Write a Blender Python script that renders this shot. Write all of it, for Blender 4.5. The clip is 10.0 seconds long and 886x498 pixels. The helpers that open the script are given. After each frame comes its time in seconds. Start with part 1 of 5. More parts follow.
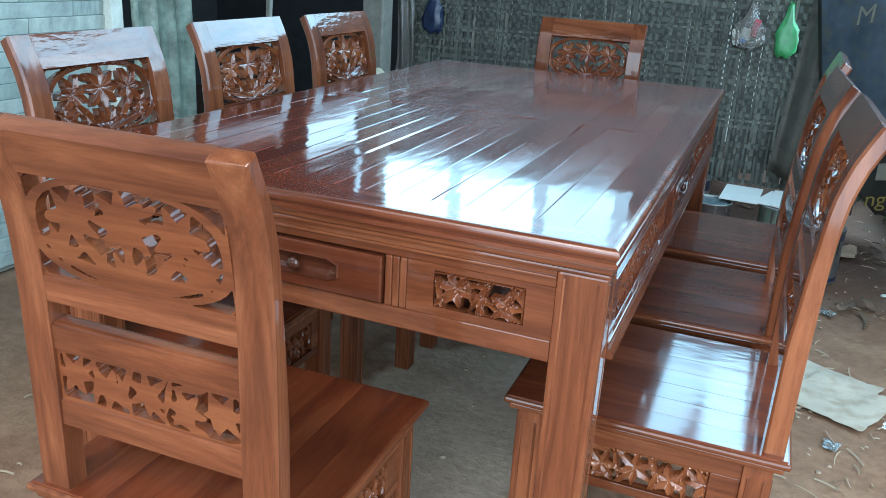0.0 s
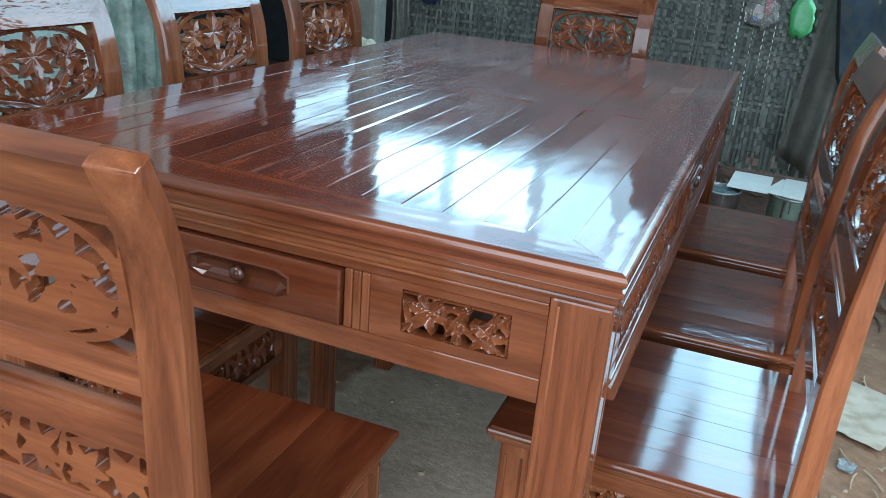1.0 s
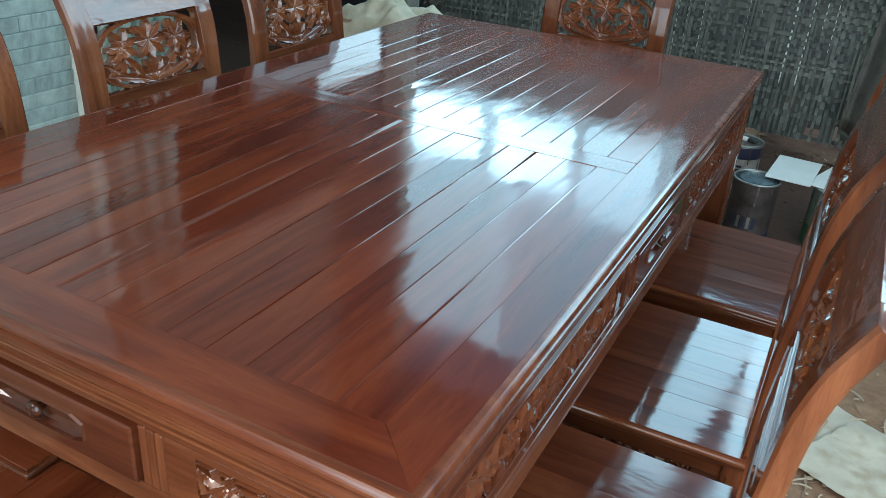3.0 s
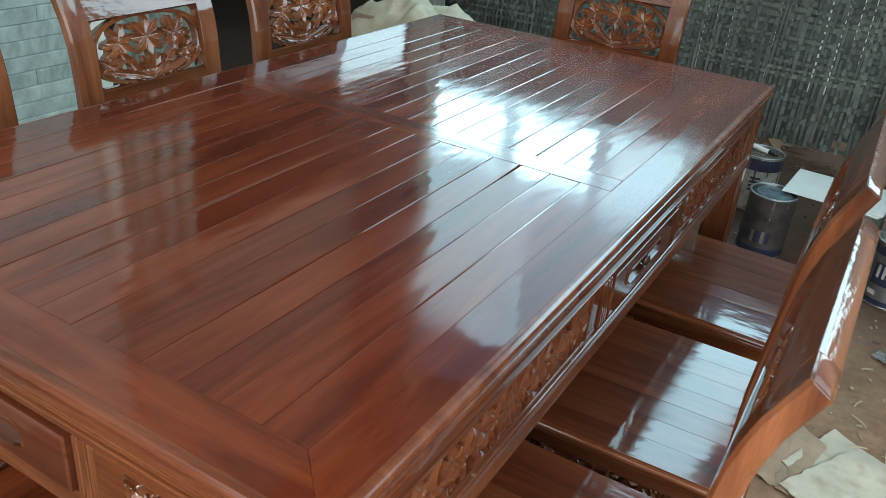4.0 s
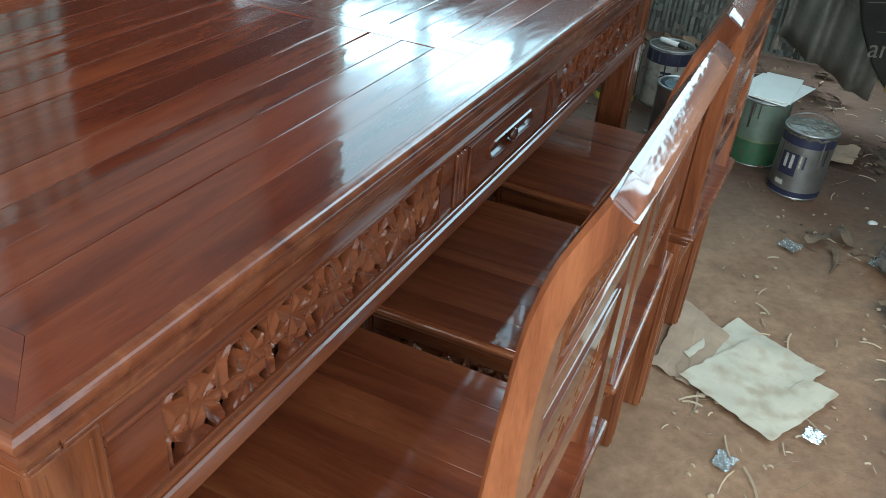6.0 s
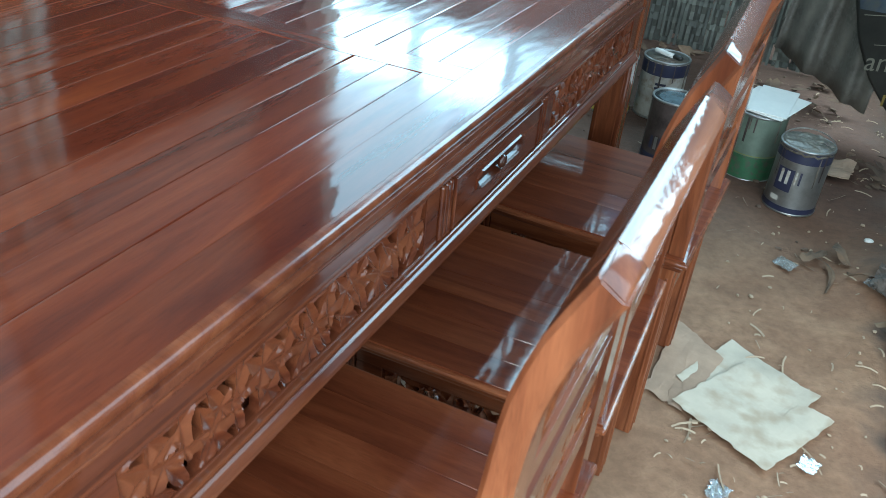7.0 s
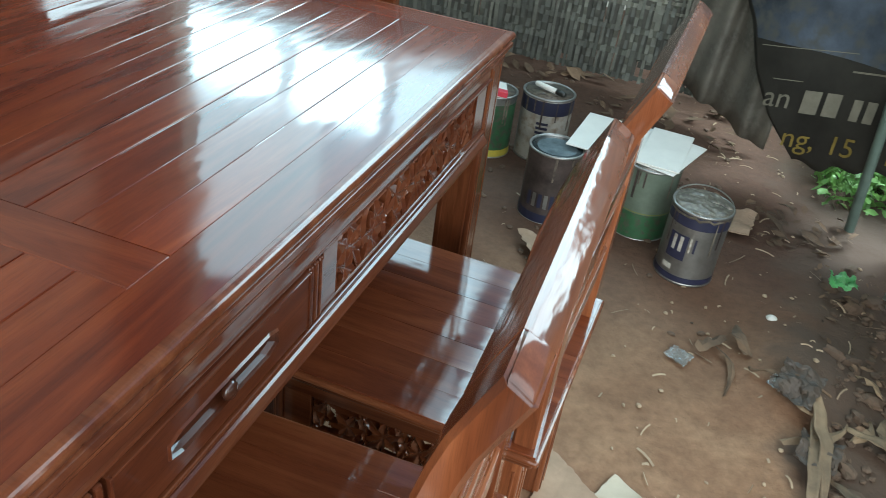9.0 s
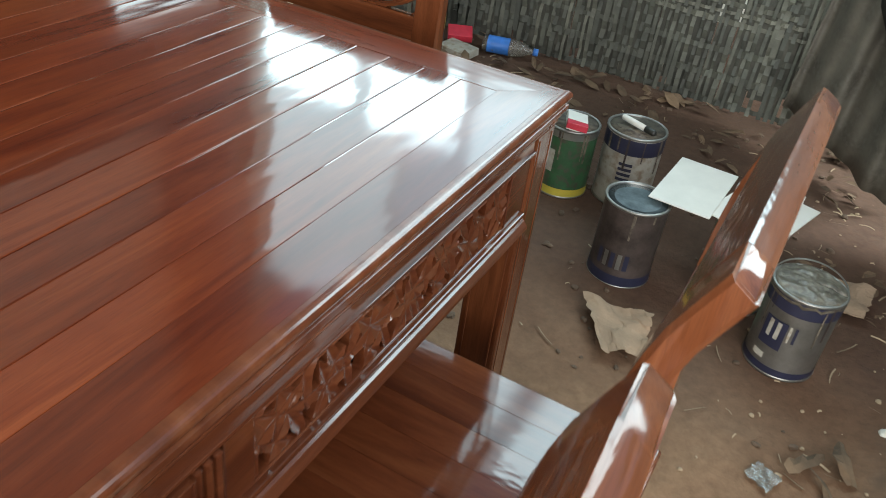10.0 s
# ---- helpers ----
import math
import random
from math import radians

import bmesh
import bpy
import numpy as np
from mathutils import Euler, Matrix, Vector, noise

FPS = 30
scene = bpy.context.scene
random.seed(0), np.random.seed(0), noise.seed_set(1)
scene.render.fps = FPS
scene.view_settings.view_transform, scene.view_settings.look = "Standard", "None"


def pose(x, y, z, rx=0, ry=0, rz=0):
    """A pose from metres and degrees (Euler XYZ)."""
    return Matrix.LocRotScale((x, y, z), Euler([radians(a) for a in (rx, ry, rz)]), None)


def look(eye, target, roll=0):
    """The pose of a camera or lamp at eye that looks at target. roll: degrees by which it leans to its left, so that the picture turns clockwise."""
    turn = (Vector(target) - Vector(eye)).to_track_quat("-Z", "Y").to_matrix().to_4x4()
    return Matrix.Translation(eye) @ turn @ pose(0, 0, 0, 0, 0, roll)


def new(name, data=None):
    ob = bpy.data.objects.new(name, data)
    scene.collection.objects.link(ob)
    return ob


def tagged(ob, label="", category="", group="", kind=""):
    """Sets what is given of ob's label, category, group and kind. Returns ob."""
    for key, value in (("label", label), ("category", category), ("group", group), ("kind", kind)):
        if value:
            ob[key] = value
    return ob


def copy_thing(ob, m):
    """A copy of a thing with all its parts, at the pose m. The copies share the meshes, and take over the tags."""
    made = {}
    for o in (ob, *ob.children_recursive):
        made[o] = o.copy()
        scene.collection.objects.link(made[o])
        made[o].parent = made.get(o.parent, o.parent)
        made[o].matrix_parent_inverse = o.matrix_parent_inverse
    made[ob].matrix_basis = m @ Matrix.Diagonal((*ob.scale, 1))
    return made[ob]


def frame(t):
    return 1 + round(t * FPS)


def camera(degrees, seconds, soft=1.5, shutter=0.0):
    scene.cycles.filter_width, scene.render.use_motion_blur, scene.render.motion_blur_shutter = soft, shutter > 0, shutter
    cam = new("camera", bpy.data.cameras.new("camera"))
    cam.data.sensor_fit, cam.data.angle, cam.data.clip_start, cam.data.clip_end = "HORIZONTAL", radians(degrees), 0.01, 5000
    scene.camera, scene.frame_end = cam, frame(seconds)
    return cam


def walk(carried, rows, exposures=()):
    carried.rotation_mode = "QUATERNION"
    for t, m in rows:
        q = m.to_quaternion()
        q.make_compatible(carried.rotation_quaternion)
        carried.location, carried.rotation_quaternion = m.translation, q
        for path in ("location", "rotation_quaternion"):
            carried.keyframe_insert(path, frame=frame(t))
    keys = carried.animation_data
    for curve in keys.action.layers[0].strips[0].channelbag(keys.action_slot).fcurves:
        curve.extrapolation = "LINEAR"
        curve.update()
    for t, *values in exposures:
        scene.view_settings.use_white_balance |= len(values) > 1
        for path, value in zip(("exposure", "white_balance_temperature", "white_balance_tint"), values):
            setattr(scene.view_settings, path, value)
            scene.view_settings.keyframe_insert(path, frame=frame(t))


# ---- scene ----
cam = camera(57.0, 10.0, soft=0.55, shutter=0.2)
PATH = [
    (0, (0.144, -0.975, 1.109), (-0.538, 0.782, 0.44), 3.5),
    (0.5, (0.116, -0.885, 1.1), (-0.56, 0.867, 0.412), 4.1),
    (1, (0.097, -0.777, 1.091), (-0.567, 0.962, 0.361), 4.8),
    (1.5, (0.059, -0.592, 1.109), (-0.625, 1.11, 0.312), 4.8),
    (2, (0.061, -0.525, 1.188), (-0.652, 1.142, 0.345), 4.4),
    (2.5, (0.104, -0.491, 1.224), (-0.608, 1.155, 0.34), 4.9),
    (2.7, (0.152, -0.463, 1.238), (-0.596, 1.159, 0.339), 4.6),
    (3.8, (0.305, -0.374, 1.286), (-0.54, 1.182, 0.356), 5.0),
    (4, (0.28, -0.358, 1.28), (-0.575, 1.192, 0.348), 5.4),
    (4.5, (0.165, -0.281, 1.26), (-0.686, 1.273, 0.332), 5.5),
    (5, (0.112, -0.231, 1.235), (-0.67, 1.354, 0.299), 4.6),
    (5.5, (0.269, -0.218, 1.157), (-0.441, 1.335, 0.116), 4.5),
    (5.7, (0.334, -0.216, 1.156), (-0.359, 1.33, 0.093), 4.6),
    (6.8, (0.389, -0.181, 1.18), (-0.286, 1.369, 0.111), 5.6),
    (7, (0.351, -0.156, 1.177), (-0.319, 1.399, 0.112), 5.7),
    (7.5, (0.254, -0.048, 1.195), (-0.257, 1.574, 0.143), 6.4),
    (8, (0.233, 0.064, 1.198), (-0.099, 1.736, 0.151), 6.6),
    (8.5, (0.269, 0.221, 1.197), (-0.065, 1.888, 0.143), 7.3),
    (9, (0.32, 0.375, 1.203), (-0.154, 1.992, 0.125), 8.0),
    (9.5, (0.322, 0.5, 1.202), (-0.269, 2.061, 0.101), 8.0),
    (10, (0.288, 0.727, 1.19), (-0.386, 2.24, 0.068), 8.2),
]
walk(cam, [(t, look(eye, target, roll)) for t, eye, target, roll in PATH],
     [(0, 0.22, 5500, 8), (0.5, 0.16, 5550, 8), (1.5, 0.03, 5750, 9), (2.5, -0.08, 5800, 8), (4, 0.04, 6500, 10), (5.5, 0.0, 6450, 10), (6.8, 0.46, 5900, 9), (7.5, 0.26, 5850, 8),
      (8, 0.28, 6100, 8), (8.5, 0.36, 6500, 11), (9.5, 0.54, 7100, 17), (10, 0.48, 7500, 20)])

# ---------------------------------------------------------------- light
world = bpy.data.worlds.new("world")
scene.world = world
world.use_nodes = True
wn = world.node_tree.nodes
sky = wn.new("ShaderNodeTexSky")
sky.sky_type = "NISHITA"
sky.sun_disc = False
sky.sun_elevation = radians(52)
sky.sun_rotation = radians(200)
sky.air_density, sky.dust_density = 1.2, 4.0
wn["Background"].inputs["Strength"].default_value = 0.15
world.node_tree.links.new(sky.outputs[0], wn["Background"].inputs["Color"])

sun = new("sun", bpy.data.lights.new("sun", "SUN"))
sun.data.energy, sun.data.angle, sun.data.color = 1.2, radians(12), (1.0, 0.96, 0.9)
sun.matrix_world = look((-2, -6, 9), (0, 0, 0))


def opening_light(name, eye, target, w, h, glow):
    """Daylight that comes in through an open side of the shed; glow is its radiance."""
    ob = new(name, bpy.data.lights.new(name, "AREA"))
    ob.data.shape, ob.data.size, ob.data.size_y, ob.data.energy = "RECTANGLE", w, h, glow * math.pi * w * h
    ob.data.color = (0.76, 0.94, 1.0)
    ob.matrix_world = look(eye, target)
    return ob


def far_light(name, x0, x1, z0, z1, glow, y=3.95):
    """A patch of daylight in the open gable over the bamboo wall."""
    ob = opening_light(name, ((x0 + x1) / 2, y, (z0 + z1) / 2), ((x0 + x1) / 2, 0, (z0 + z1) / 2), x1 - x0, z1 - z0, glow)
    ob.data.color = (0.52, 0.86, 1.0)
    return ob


opening_light("daylight_front", (0.70, -2.55, 1.32), (0.2, 0.3, 0.9), 4.4, 2.6, 5.0)
opening_light("daylight_side", (1.75, 0.1, 1.6), (0.2, 0.3, 0.5), 3.4, 2.5, 2.8)
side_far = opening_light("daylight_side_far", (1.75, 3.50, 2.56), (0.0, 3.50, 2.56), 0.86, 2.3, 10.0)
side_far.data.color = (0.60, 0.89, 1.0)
# Lamp added behind the banner to brighten the weeds outside.
opening_light("weeds_fill", (1.50, 3.95, 0.95), (1.0, 3.45, 0.1), 0.7, 0.7, 36.0)
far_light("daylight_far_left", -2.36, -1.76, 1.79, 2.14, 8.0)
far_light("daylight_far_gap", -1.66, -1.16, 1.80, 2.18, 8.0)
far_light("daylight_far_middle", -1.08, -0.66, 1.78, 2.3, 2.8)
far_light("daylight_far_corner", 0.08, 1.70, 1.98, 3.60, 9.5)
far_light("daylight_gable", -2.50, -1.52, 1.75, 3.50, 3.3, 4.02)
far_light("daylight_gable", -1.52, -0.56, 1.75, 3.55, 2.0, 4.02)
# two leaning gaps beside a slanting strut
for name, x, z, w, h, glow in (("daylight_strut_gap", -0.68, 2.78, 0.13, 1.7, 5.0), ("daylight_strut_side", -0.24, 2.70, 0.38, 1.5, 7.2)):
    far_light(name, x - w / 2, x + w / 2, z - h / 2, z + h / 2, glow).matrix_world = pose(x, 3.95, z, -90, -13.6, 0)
corner = opening_light("daylight_doorway", (-2.24, 3.24, 1.40), (0, 3.24, 1.40), 0.58, 0.32, 3.0)
corner.data.color = (0.60, 0.89, 1.0)
under = far_light("daylight_over_wall", -2.42, -0.30, 1.25, 1.75, 0.05, 4.02)
under.data.color = (1.0, 0.86, 0.70)


# ---------------------------------------------------------------- materials
def material(name):
    m = bpy.data.materials.new(name)
    m.use_nodes = True
    nt = m.node_tree
    return m, nt, nt.nodes["Principled BSDF"]


def node(nt, kind, **values):
    n = nt.nodes.new("ShaderNode" + kind)
    for k, v in values.items():
        n.inputs[k].default_value = v
    return n


def ramp(nt, src, stops):
    r = nt.nodes.new("ShaderNodeValToRGB")
    el = r.color_ramp.elements
    while len(el) < len(stops):
        el.new(0.5)
    for e, (p, c) in zip(el, stops):
        e.position, e.color = p, (*c, 1)
    nt.links.new(src, r.inputs[0])
    return r.outputs[0]


def mix(nt, a, b, fac, how="MIX"):
    n = nt.nodes.new("ShaderNodeMix")
    n.data_type, n.blend_type = "RGBA", how
    for src, key in ((fac, 0), (a, 6), (b, 7)):
        if isinstance(src, (int, float)):
            n.inputs[key].default_value = src
        elif isinstance(src, tuple):
            n.inputs[key].default_value = (*src, 1)
        else:
            nt.links.new(src, n.inputs[key])
    return n.outputs[2]


def bump(nt, bsdf, src, strength, distance=0.01, prev=None):
    b = node(nt, "Bump", Strength=strength, Distance=distance)
    nt.links.new(src, b.inputs["Height"])
    if prev is not None:
        nt.links.new(prev, b.inputs["Normal"])
    nt.links.new(b.outputs[0], bsdf.inputs["Normal"])
    return b.outputs[0]


def wood(name, axis, dark, mid, light, gloss=0.08, wavy=0.0, coat=1.0, spread=0.35, vary=0.6, peel=18.0, ior=1.57):
    """Lacquered teak with its grain along one axis."""
    m, nt, bs = material(name)
    tc = nt.nodes.new("ShaderNodeTexCoord")
    info = nt.nodes.new("ShaderNodeObjectInfo")
    shift = nt.nodes.new("ShaderNodeVectorMath")
    shift.operation = "SCALE"
    comb = nt.nodes.new("ShaderNodeCombineXYZ")
    for k in range(3):
        nt.links.new(info.outputs["Random"], comb.inputs[k])
    nt.links.new(comb.outputs[0], shift.inputs[0])
    shift.inputs["Scale"].default_value = 37.0
    add = nt.nodes.new("ShaderNodeVectorMath")
    nt.links.new(tc.outputs["Object"], add.inputs[0])
    nt.links.new(shift.outputs[0], add.inputs[1])
    mp = nt.nodes.new("ShaderNodeMapping")
    sc = [17.0, 17.0, 17.0]
    sc["xyz".index(axis)] = 1.6
    mp.inputs["Scale"].default_value = sc
    nt.links.new(add.outputs[0], mp.inputs[0])
    n1 = node(nt, "TexNoise", Scale=1.0, Detail=5.0, Roughness=0.6, Distortion=1.5)
    nt.links.new(mp.outputs[0], n1.inputs[0])
    n2 = node(nt, "TexNoise", Scale=7.0, Detail=6.0, Roughness=0.7)
    nt.links.new(mp.outputs[0], n2.inputs[0])
    n3 = node(nt, "TexNoise", Scale=2.6, Detail=3.0)
    nt.links.new(add.outputs[0], n3.inputs[0])
    base = ramp(nt, n1.outputs[0], [(0.30, dark), (0.5, mid), (0.72, light)])
    fine = ramp(nt, n2.outputs[0], [(0.35, (0.62, 0.58, 0.55)), (0.6, (1, 1, 1))])
    col = mix(nt, base, fine, spread, "MULTIPLY")
    mp3 = nt.nodes.new("ShaderNodeMapping")
    s3 = [900.0, 900.0, 900.0]
    s3["xyz".index(axis)] = 45.0
    mp3.inputs["Scale"].default_value = s3
    nt.links.new(add.outputs[0], mp3.inputs[0])
    n5 = node(nt, "TexNoise", Scale=1.0, Detail=2.0, Roughness=0.5)
    nt.links.new(mp3.outputs[0], n5.inputs[0])
    pores = ramp(nt, n5.outputs[0], [(0.36, (0.45, 0.40, 0.36)), (0.47, (1, 1, 1)), (0.65, (1.06, 1.06, 1.06))])
    col = mix(nt, col, pores, 0.22, "MULTIPLY")
    big = ramp(nt, n3.outputs[0], [(0.3, (0.72, 0.68, 0.66)), (0.7, (1.12, 1.08, 1.05))])
    col = mix(nt, col, big, 0.75, "MULTIPLY")
    tone = ramp(nt, info.outputs["Random"], [(0.0, (0.72, 0.66, 0.62)), (0.5, (1.0, 1.0, 1.0)), (1.0, (1.25, 1.32, 1.38))])
    col = mix(nt, col, tone, vary, "MULTIPLY")
    nt.links.new(col, bs.inputs["Base Color"])
    bs.inputs["Roughness"].default_value = 0.5
    bs.inputs["Specular IOR Level"].default_value = 0.05
    bs.inputs["Coat Weight"].default_value = coat
    var = nt.nodes.new("ShaderNodeMapRange")
    var.inputs["From Min"].default_value, var.inputs["From Max"].default_value = 0.35, 0.7
    var.inputs["To Min"].default_value, var.inputs["To Max"].default_value = gloss * 0.7, gloss * 1.9
    nt.links.new(n3.outputs[0], var.inputs["Value"])
    nt.links.new(var.outputs[0], bs.inputs["Coat Roughness"])
    bs.inputs["Coat IOR"].default_value = ior
    prev = bump(nt, bs, n2.outputs[0], 0.06, 0.002)
    if wavy:
        mp2 = nt.nodes.new("ShaderNodeMapping")
        s2 = [1.0, 1.0, 1.0]
        s2["xyz".index(axis)] = 0.3
        mp2.inputs["Scale"].default_value = s2
        nt.links.new(add.outputs[0], mp2.inputs[0])
        n4 = node(nt, "TexNoise", Scale=peel, Detail=2.0, Roughness=0.5)
        nt.links.new(mp2.outputs[0], n4.inputs[0])
        b2 = node(nt, "Bump", Strength=wavy, Distance=0.01)
        nt.links.new(n4.outputs[0], b2.inputs["Height"])
        nt.links.new(b2.outputs[0], bs.inputs["Coat Normal"])
    return m


TOP = dict(dark=(0.084, 0.0122, 0.0040), mid=(0.138, 0.0235, 0.0068), light=(0.200, 0.042, 0.0115))
SIDE = dict(dark=(0.080, 0.0215, 0.0085), mid=(0.152, 0.0450, 0.0170), light=(0.245, 0.084, 0.033))
w_top = wood("table_top_wood", "y", gloss=0.072, wavy=0.085, **TOP)
w_top_x = wood("table_rail_wood", "x", gloss=0.072, wavy=0.06, **TOP)
w_x, w_y, w_z = (wood("teak_" + a, a, gloss=0.08, wavy=0.11, spread=0.4, ior=1.45, **SIDE) for a in "xyz")
w_seat = wood("seat_wood", "y", gloss=0.075, vary=0.2, wavy=0.035, peel=42.0, dark=(0.088, 0.0185, 0.0068), mid=(0.140, 0.033, 0.0115), light=(0.195, 0.054, 0.019))
w_carve = wood("carved_wood", "x", gloss=0.035, dark=(0.095, 0.025, 0.0095), mid=(0.165, 0.048, 0.0165), light=(0.25, 0.084, 0.029))
w_rail = wood("cross_rail_wood", "x", gloss=0.10, wavy=0.07, **TOP)
# Dark drawer wood, also on the side aprons with their shade in its colour.
w_drawer_dim = wood("drawer_dim_wood", "x", gloss=0.065, wavy=0.03, ior=1.45, dark=(0.068, 0.0158, 0.0066), mid=(0.115, 0.0295, 0.0115), light=(0.165, 0.049, 0.0190))
# Wood of the hollow pulls, darkened so the hollow's shade is in the colour.
w_pull_shade = wood("pull_shade_wood", "x", gloss=0.10, coat=0.6, dark=(0.042, 0.011, 0.0048), mid=(0.068, 0.018, 0.0072), light=(0.095, 0.028, 0.011))
# Teak darkened for mouldings and ledges on the shaded sides, and the nosing.
w_edge_dim = wood("dim_edge_wood", "x", gloss=0.11, coat=0.9, dark=(0.085, 0.021, 0.0092), mid=(0.138, 0.038, 0.0155), light=(0.195, 0.062, 0.0250))
w_top_rail = wood("top_rail_wood", "x", gloss=0.085, wavy=0.11, spread=0.4, peel=85.0, ior=1.48, **SIDE)
w_knob = wood("knob_wood", "z", gloss=0.05, dark=(0.035, 0.010, 0.005), mid=(0.055, 0.016, 0.007), light=(0.08, 0.026, 0.011))
# Near-black wood whose colour carries the shade in gaps and behind carvings.
w_shade = wood("shade_wood", "y", gloss=0.2, dark=(0.03, 0.008, 0.004), mid=(0.06, 0.016, 0.007), light=(0.08, 0.022, 0.01))


def plain(name, color, rough=0.6, metal=0.0, var=0.25, scale=12.0, relief=0.2, dirt=None, coat=0.0, trans=0.0):
    m, nt, bs = material(name)
    tc = nt.nodes.new("ShaderNodeTexCoord")
    n1 = node(nt, "TexNoise", Scale=scale, Detail=6.0, Roughness=0.65)
    nt.links.new(tc.outputs["Object"], n1.inputs[0])
    n2 = node(nt, "TexNoise", Scale=scale * 5, Detail=4.0)
    nt.links.new(tc.outputs["Object"], n2.inputs[0])
    lo = tuple(c * (1 - var) for c in color)
    hi = tuple(min(1, c * (1 + var)) for c in color)
    col = ramp(nt, n1.outputs[0], [(0.3, lo), (0.7, hi)])
    if dirt:
        mask = ramp(nt, n2.outputs[0], [(0.48, (0, 0, 0)), (0.66, (1, 1, 1))])
        col = mix(nt, col, dirt, mask)
    nt.links.new(col, bs.inputs["Base Color"])
    bs.inputs["Roughness"].default_value, bs.inputs["Metallic"].default_value = rough, metal
    bs.inputs["Coat Weight"].default_value = coat
    bs.inputs["Transmission Weight"].default_value = trans
    if relief:
        bump(nt, bs, n2.outputs[0], relief, 0.004)
    return m


m_earth, nt, bs = material("earth")
tc = nt.nodes.new("ShaderNodeTexCoord")
e1 = node(nt, "TexNoise", Scale=1.3, Detail=8.0, Roughness=0.62)
e2 = node(nt, "TexNoise", Scale=38.0, Detail=6.0, Roughness=0.7)
e3 = node(nt, "TexNoise", Scale=7.0, Detail=5.0)
for e in (e1, e2, e3):
    nt.links.new(tc.outputs["Object"], e.inputs[0])
c1 = ramp(nt, e1.outputs[0], [(0.35, (0.215, 0.112, 0.060)), (0.55, (0.305, 0.180, 0.102)), (0.75, (0.38, 0.255, 0.16))])
c2 = ramp(nt, e2.outputs[0], [(0.35, (0.7, 0.65, 0.6)), (0.65, (1.05, 1.02, 1.0))])
c3 = ramp(nt, e3.outputs[0], [(0.4, (0.75, 0.7, 0.66)), (0.6, (1, 1, 1))])
sep = nt.nodes.new("ShaderNodeSeparateXYZ")
nt.links.new(tc.outputs["Object"], sep.inputs[0])
# Darker soil along the side wall, from x, y and noise.
side_soil = nt.nodes.new("ShaderNodeMath")
side_soil.operation = "MULTIPLY_ADD"
nt.links.new(e3.outputs[0], side_soil.inputs[0])
side_soil.inputs[1].default_value = 0.45
nt.links.new(sep.outputs[0], side_soil.inputs[2])
mask = ramp(nt, side_soil.outputs[0], [(0.0, (0, 0, 0)), (0.88, (0, 0, 0)), (1.0, (1, 1, 1))])
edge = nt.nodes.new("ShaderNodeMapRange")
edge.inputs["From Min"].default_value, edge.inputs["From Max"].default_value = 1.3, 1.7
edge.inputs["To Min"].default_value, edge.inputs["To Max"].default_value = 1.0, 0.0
nt.links.new(side_soil.outputs[0], edge.inputs["Value"])
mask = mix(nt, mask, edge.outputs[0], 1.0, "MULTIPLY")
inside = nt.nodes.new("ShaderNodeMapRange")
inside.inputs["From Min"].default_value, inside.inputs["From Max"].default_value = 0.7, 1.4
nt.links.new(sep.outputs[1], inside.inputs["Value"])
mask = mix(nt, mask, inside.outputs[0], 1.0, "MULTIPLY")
soil = mix(nt, mix(nt, c1, c2, 0.8, "MULTIPLY"), c3, 0.7, "MULTIPLY")
# Greyer earth under the table, paled to put missing brightness into its colour.
place = nt.nodes.new("ShaderNodeMapping")
place.inputs["Location"].default_value, place.inputs["Scale"].default_value = (0.85, -0.78, 0), (1.8, 1.05, 0.0)
nt.links.new(tc.outputs["Object"], place.inputs[0])
far = nt.nodes.new("ShaderNodeVectorMath")
far.operation = "LENGTH"
nt.links.new(place.outputs[0], far.inputs[0])
rag = nt.nodes.new("ShaderNodeMath")
rag.operation = "MULTIPLY_ADD"
nt.links.new(e3.outputs[0], rag.inputs[0])
rag.inputs[1].default_value = 0.7
nt.links.new(far.outputs["Value"], rag.inputs[2])
under_pale = ramp(nt, rag.outputs[0], [(0.0, (1, 1, 1)), (0.85, (1, 1, 1)), (1.0, (0, 0, 0))])
grey = mix(nt, (0.50, 0.385, 0.28), c2, 0.55, "MULTIPLY")
soil = mix(nt, soil, grey, under_pale)
# Soil turns darker and redder towards the far wall.
far_soil = nt.nodes.new("ShaderNodeMath")
far_soil.operation = "MULTIPLY_ADD"
nt.links.new(e1.outputs[0], far_soil.inputs[0])
far_soil.inputs[1].default_value = 0.9
nt.links.new(sep.outputs[1], far_soil.inputs[2])
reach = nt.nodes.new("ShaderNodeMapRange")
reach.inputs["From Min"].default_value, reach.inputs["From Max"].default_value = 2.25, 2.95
nt.links.new(far_soil.outputs[0], reach.inputs["Value"])
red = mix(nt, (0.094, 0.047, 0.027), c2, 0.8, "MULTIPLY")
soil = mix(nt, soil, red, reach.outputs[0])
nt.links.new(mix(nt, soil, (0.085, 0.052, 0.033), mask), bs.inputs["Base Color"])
bs.inputs["Roughness"].default_value = 0.9
p0 = bump(nt, bs, e2.outputs[0], 0.4, 0.01)
bump(nt, bs, e3.outputs[0], 0.5, 0.025, p0)


